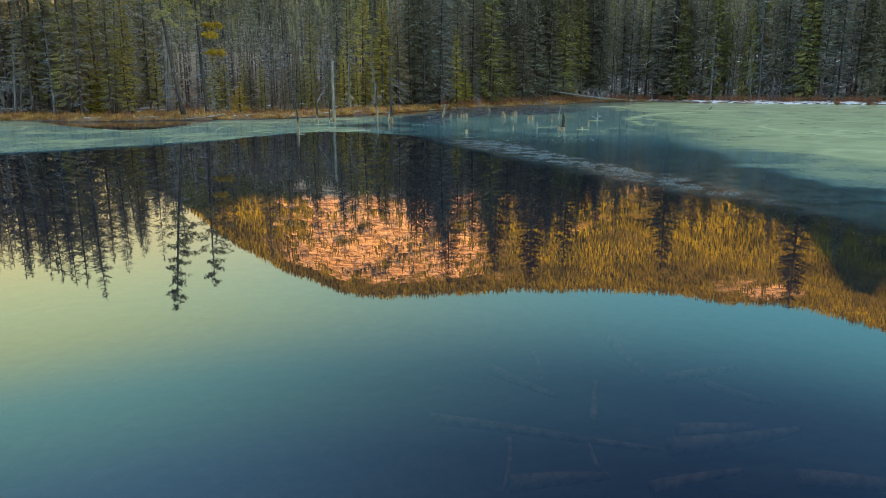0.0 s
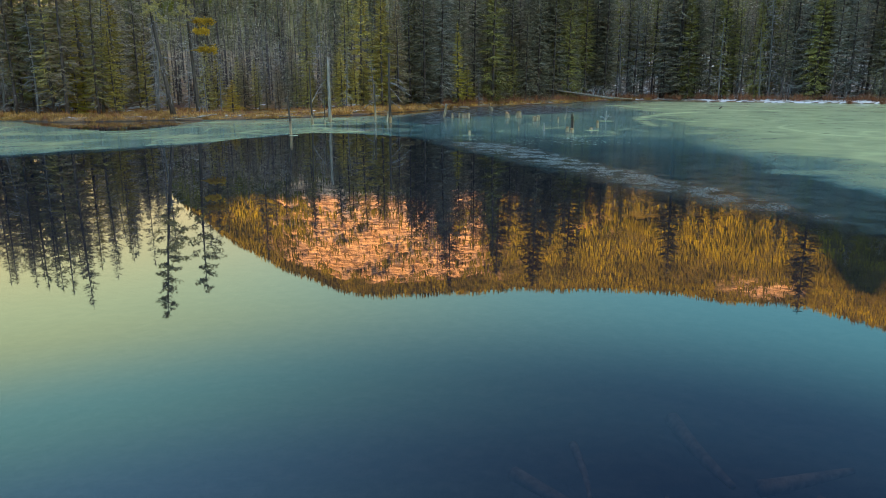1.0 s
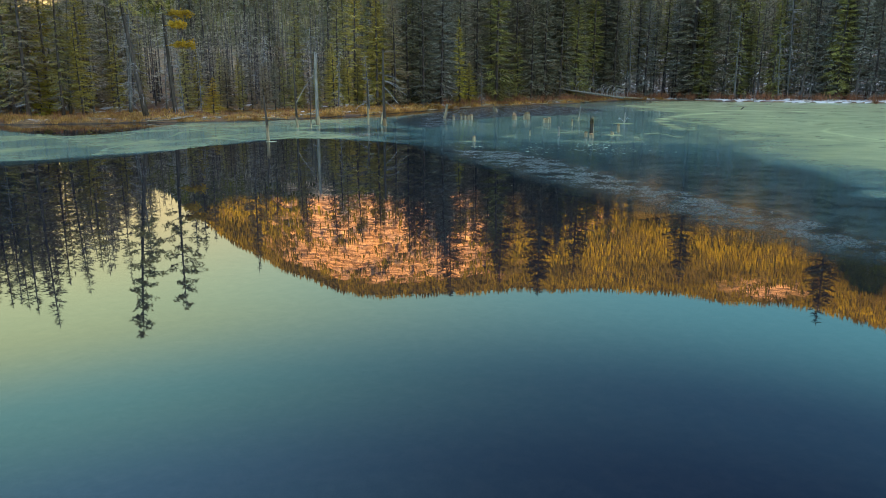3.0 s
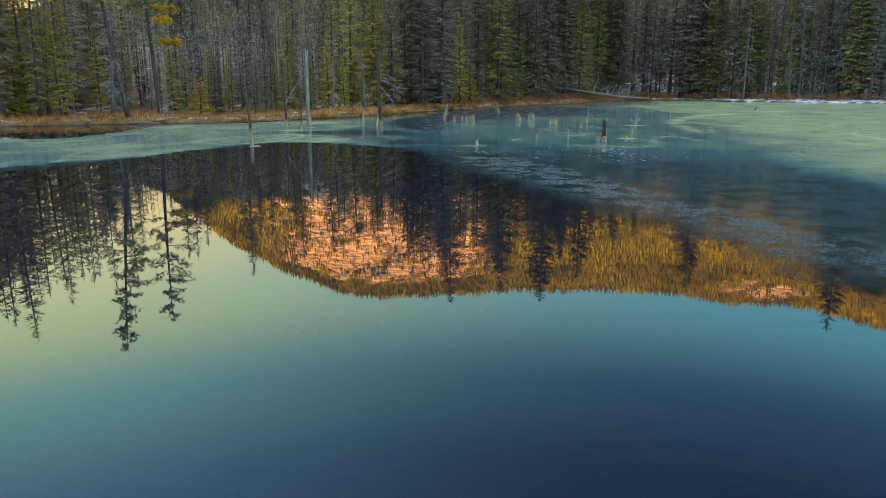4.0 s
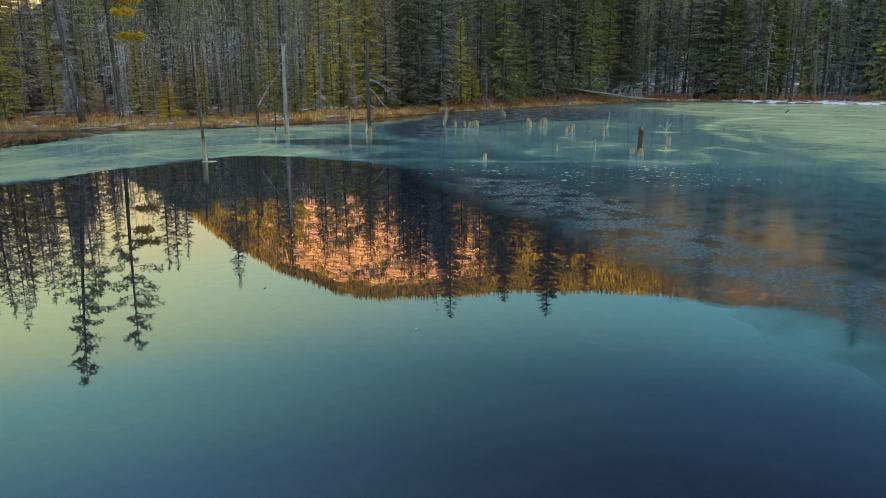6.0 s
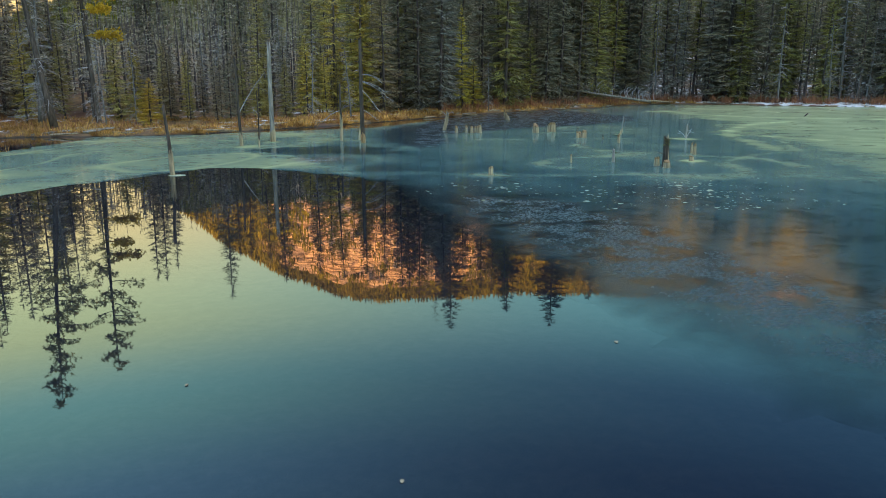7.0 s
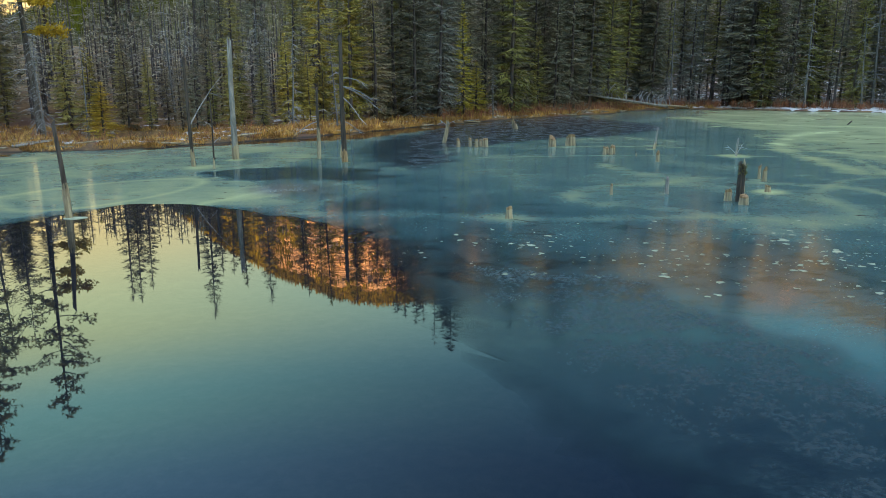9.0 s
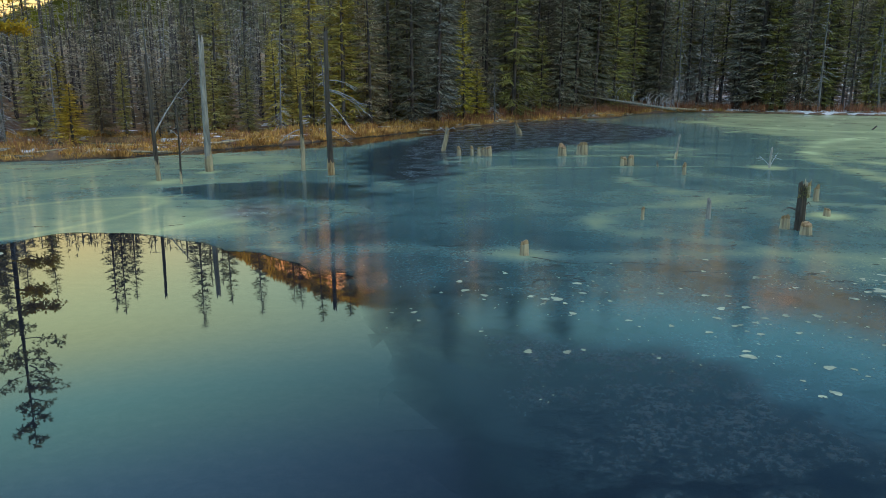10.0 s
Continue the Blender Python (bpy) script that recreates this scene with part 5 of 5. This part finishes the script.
# sunken logs on the bed
for i, (x, y, x2, y2, r, z) in enumerate(((0.68, 5.25, 1.62, 5.37, 0.085, -0.48), (-0.08, 6.70, 2.30, 6.06, 0.06, -0.55), (2.40, 5.98, 3.85, 6.34, 0.10, -0.50), (2.50, 9.10, 2.58, 7.72, 0.085, -0.46),
                                          (0.70, 8.06, 1.36, 7.10, 0.07, -0.48), (1.33, 8.55, 1.26, 7.55, 0.045, -0.46), (0.74, 6.08, 0.60, 5.00, 0.03, -0.44), (1.56, 5.47, 1.53, 5.95, 0.03, -0.45),
                                          (2.58, 6.33, 3.40, 6.42, 0.09, -0.50), (3.3, 7.6, 3.9, 6.9, 0.06, -0.5), (2.9, 7.9, 3.9, 8.1, 0.08, -0.54), (1.7, 6.6, 2.0, 7.6, 0.05, -0.5), (3.4, 5.4, 4.6, 5.1, 0.09, -0.5), (2.0, 5.2, 2.9, 5.5, 0.07, -0.5),
                                          (-0.9, 20.6, -0.96, 21.3, 0.06, -0.52), (0.7, 20.9, 0.53, 21.4, 0.04, -0.52), (-2.3, 20.4, -1.7, 20.55, 0.04, -0.52), (3.54, 37.95, 4.1, 36.5, 0.035, -0.16))):
    lying("sunken_log", (x, y, z), (x2, y2, z + 0.03), r, "brown waterlogged log lying under the water", 120 + i, SUNKEN, "log", "sunken logs")


def sunken_weeds():
    """Brown dead weed matted on the drowned bank under the thin ice."""
    rng = np.random.RandomState(133)
    g = Geo()
    line = spline([(0.9, 39.9), (1.6, 39.6), (2.3, 39.15), (3.4, 38.7), (3.9, 38.05), (4.15, 37.3), (4.5, 36.4), (5.2, 35.0)], False, 8)
    for _ in range(2600):
        x, y = line[rng.randint(len(line))]
        x, y = x + rng.normal() * 0.22, y + rng.normal() * 0.22
        a, L = rng.uniform(0, 6.283), rng.uniform(0.05, 0.16)
        p = Vector((x, y, -0.28 + rng.uniform(0, 0.10)))
        g.blade(p, p + Vector((math.cos(a) * L, math.sin(a) * L, rng.uniform(-0.02, 0.05))), Vector((-math.sin(a), math.cos(a), 0)) * 0.012)
    tagged(new("sunken_weeds", g.mesh("sunken_weeds", SUNKEN)), "brown dead weed matted under the thin ice", "water weed", kind="stuff")


sunken_weeds()


# ---------------------------------------------------------------- grass, shrubs, snow, frost
def tufts(name, count, spread, height, material, label, category, seed, blades=7, width=0.012, lean=0.5):
    rng = np.random.RandomState(seed)
    g = Geo()
    xs, ys = spread(rng, count)
    zs = ground_height(xs, ys)
    for x, y, z in zip(xs, ys, zs):
        if z < 0.02:
            continue
        hh = height * rng.uniform(0.5, 1.25)
        for _ in range(blades):
            a, l = rng.uniform(0, 6.283), rng.uniform(0.1, lean)
            p = Vector((x + rng.normal() * 0.10, y + rng.normal() * 0.10, z - 0.03))
            q = p + Vector((math.cos(a) * l * hh, math.sin(a) * l * hh, hh * rng.uniform(0.6, 1.1)))
            g.blade(p, q, Vector((-math.sin(a), math.cos(a), 0)) * width)
    return tagged(new(name, g.mesh(name, material)), label, category, kind="stuff")


def band(x0, x1, d0, d1, power=1.0):
    def spread(rng, n):
        x = rng.uniform(x0, x1, n)
        y = np.interp(x, SHORE[:129, 0], SHORE[:129, 1]) + d0 + (d1 - d0) * rng.uniform(0, 1, n) ** power
        keep = (waves(x, y, 3.0, 61) + 0.7 * waves(x, y, 0.9, 62)) > -0.15
        keep &= ((x + 17.6) / 4.8) ** 2 + ((y - 66.8) / 2.6) ** 2 > 1
        return x[keep], y[keep]
    return spread


tufts("marsh_grass", 15000, band(-60, -13, -0.35, 11.5, 1.5), 0.30, STRAW, "dry straw-yellow sedge along the marshy bank", "grass", 71, 8, 0.013, 1.2)
tufts("bank_grass", 7500, band(-14, 1, -0.2, 9, 1.3), 0.20, STRAW, "short straw-yellow grass on the low bank", "grass", 75, 8, 0.014, 1.5)
tufts("shore_grass", 5500, band(-10, 30, 0.1, 6.0, 1.2), 0.40, STRAW, "dry brown grass between shore and wood", "grass", 72, 7, 0.020, 0.9)
tufts("red_brush", 2800, band(0, 62, 0.5, 5.0, 1.0), 1.0, RED_TWIG, "reddish leafless willow brush along the shore", "shrub", 73, 8, 0.014, 0.35)
tufts("marsh_brush", 1500, band(-60, 0, 0.1, 7.0, 1.0), 0.55, RED_TWIG, "low reddish brush among the sedge", "shrub", 74, 7, 0.010, 0.5)


def snow_patches():
    rng = np.random.RandomState(77)
    g = Geo()
    for _ in range(800):
        pick = rng.uniform()
        if pick < 0.15:
            x = rng.uniform(36, 68)
            d = rng.uniform(0.3, 1.6)
        elif pick < 0.42:
            x = rng.uniform(-17, 3)
            d = rng.uniform(1.5, 8.5)
        else:
            x = rng.uniform(-16, 60)
            d = rng.uniform(0.9, 11)
        y = float(np.interp(x, SHORE[:129, 0], SHORE[:129, 1])) + d
        w, b, n = (rng.uniform(0.3, 1.3) if x > 20 and d > 2 else rng.uniform(0.10, 0.38) if x < 5 else rng.uniform(0.15, 0.6)), len(g.v), 12
        if x < 20 and height_at(x, y) < 0.2:
            continue
        ph = rng.uniform(0, 6.28)
        for ringn, (k, dz) in enumerate(((1.0, -0.05), (0.75, 0.025), (0.3, 0.04))):
            for c in range(n):
                a = 6.283 * c / n
                rr = w * k * (1 + 0.22 * math.sin(2 * a + ph) + 0.13 * math.sin(5 * a + 2 * ph))
                px, py = x + rr * 1.5 * math.cos(a), y + rr * 0.7 * math.sin(a)
                g.v.append(Vector((px, py, max(height_at(px, py), 0.0) + dz)))
        for ringn in range(2):
            for c in range(n):
                q = b + ringn * n
                g.f.append((q + c, q + (c + 1) % n, q + n + (c + 1) % n, q + n + c))
        g.f.append(tuple(b + 2 * n + c for c in range(n)))
    tagged(new("snow_patches", g.mesh("snow_patches", SNOW, True)), "thin patches of old snow under the trees", "snow", kind="stuff")


snow_patches()


def frost_flowers():
    """White blots of frozen gas and frost lying in the clear ice."""
    rng = np.random.RandomState(88)
    g = Geo()
    fx, fy = rng.uniform(-1.5, 10, 3600), rng.uniform(37.3, 43.5, 3600)
    near = np.exp(-(((fx - 6.6) / 2.4) ** 2 + ((fy - 39.4) / 2.2) ** 2)) + 0.8 * np.exp(-(((fx - 1.8) / 1.1) ** 2 + ((fy - 41.0) / 1.2) ** 2)) + 0.12
    lie = (rng.uniform(0, 1, 3600) < near) & (waves(fx, fy, 2.0, 91) > -0.2) & (ice_side(fx, fy) > 0.4)
    for x, y in list(zip(fx[lie], fy[lie]))[:520] + [(3.56, 38.58), (3.60, 38.75), (1.68, 40.92), (1.95, 41.1), (3.0, 38.68), (2.46, 38.66), (6.44, 41.91), (6.75, 41.35), (4.41, 40.36), (4.2, 39.86), (7.26, 40.31), (6.7, 41.29), (6.95, 41.1)]:
        r = 0.010 + 0.060 * rng.uniform(0, 1) ** 4
        if (x, y) in ((3.56, 38.58), (7.26, 40.31), (1.68, 40.92), (6.7, 41.29), (6.75, 41.35)):
            r = rng.uniform(0.08, 0.11)
        n, b, ph = 9, len(g.v), rng.uniform(0, 6.28)
        for k, z in ((1.0, 0.008), (0.55, 0.011)):
            for c in range(n):
                a = 6.283 * c / n
                rr = r * k * (1 + 0.25 * math.sin(2 * a + ph) + 0.2 * math.sin(3 * a + ph * 2))
                g.v.append(Vector((x + rr * math.cos(a), y + rr * math.sin(a), z)))
        g.f += [(b + c, b + (c + 1) % n, b + n + (c + 1) % n, b + n + c) for c in range(n)]
        g.f.append(tuple(b + n + c for c in range(n)))
    tagged(new("frost_flowers", g.mesh("frost_flowers", BUBBLE)), "white frost flowers scattered on clear ice", "frost", kind="stuff")


frost_flowers()


def bush(x, y, size, seed):
    """A small leafless bush: stems fanning from one foot."""
    rng = np.random.RandomState(seed)
    t = thing("bush", "small dark leafless bush at the ice's edge", "shrub", "", (x, y, 0.0))
    g = Geo()
    for _ in range(60):
        a, l = rng.uniform(0, 6.283), rng.uniform(0.2, 1.0)
        p = Vector((rng.normal() * 0.1, rng.normal() * 0.1, -0.05))
        d = Vector((math.cos(a) * l, math.sin(a) * l, 1.0)).normalized()
        q = p + d * size * rng.uniform(0.5, 1)
        g.tube([p, p.lerp(q, 0.5) + Vector((0, 0, 0.05)), q], [0.014, 0.010, 0.004], 3, False)
        for _ in range(2):
            m = p.lerp(q, rng.uniform(0.4, 0.9))
            g.tube([m, m + (d + Vector((rng.normal() * 0.5, rng.normal() * 0.5, 0))) * size * 0.25], [0.008, 0.003], 3, False)
    tagged(part("twigwork", g, RED_TWIG, t), kind="stuff")


bush(54.0, 93.2, 1.0, 301)
bush(51.5, 96.0, 0.7, 302)


def ice_cracks():
    """Short dark cracks and melt holes strewn over the ice."""
    rng = np.random.RandomState(99)
    g = Geo()
    cx, cy = rng.uniform(-14, 34, 900), rng.uniform(40, 88, 900)
    ok = (waves(cx, cy, 9.0, 95) > 0.0) & (ice_side(cx, cy) > 0.8)
    for x, y in list(zip(cx[ok], cy[ok]))[:330]:
        L, a = rng.uniform(0.08, 0.45) * (2.4 if x > 13 else 1), rng.uniform(-0.5, 0.5)
        n, b = 7, len(g.v)
        up = [Vector((x + L * (i / (n - 1) - 0.5) * math.cos(a), y + L * (i / (n - 1) - 0.5) * math.sin(a) + rng.normal() * 0.02, 0.0085)) for i in range(n)]
        for i, p in enumerate(up):
            w = (0.075 if x > 13 else 0.045) * math.sin(math.pi * (i + 0.3) / n) * rng.uniform(0.4, 1.4)
            g.v += [p + Vector((0, w, 0)), p - Vector((0, w, 0))]
        g.f += [(b + 2 * i, b + 2 * i + 1, b + 2 * i + 3, b + 2 * i + 2) for i in range(n - 1)]
    # the long crack by the lone stump
    for pts in (((1.6, 43.6), (2.3, 43.1), (3.0, 43.2), (3.9, 43.0)), ((1.55, 43.5), (1.75, 42.5), (2.3, 41.9), (1.6, 42.0), (1.4, 41.7))):
        line = spline(pts, False, 6)
        b = len(g.v)
        for x, y in line:
            w = rng.uniform(0.012, 0.045)
            g.v += [Vector((x, y + w + rng.normal() * 0.02, 0.0085)), Vector((x + 0.01, y - w, 0.0085))]
        g.f += [(b + 2 * i, b + 2 * i + 1, b + 2 * i + 3, b + 2 * i + 2) for i in range(len(line) - 1)]
    tagged(new("ice_cracks", g.mesh("ice_cracks", WET_CRACK)), "short dark cracks and melt holes in the ice", "crack", kind="stuff")


ice_cracks()


def floating_leaf(x, y, size, seed):
    rng = np.random.RandomState(seed)
    g = Geo()
    n = 8
    for k in range(n):
        a = 6.283 * k / n
        g.v.append(Vector((math.cos(a) * size * rng.uniform(0.5, 0.8), math.sin(a) * size * rng.uniform(0.8, 1.1), 0.004 + 0.006 * (k % 2))))
    g.f.append(tuple(range(n)))
    leaf = tagged(new("floating_leaf", g.mesh("floating_leaf", BLEACHED)), "small pale leaf floating on the still water", "leaf", "floating leaves")
    leaf.location = (x, y, 0)


for i, (x, y, size) in enumerate(((1.98, 28.6, 0.035), (-0.35, 25.6, 0.03), (-2.6, 27.4, 0.03))):
    floating_leaf(x, y, size, i)
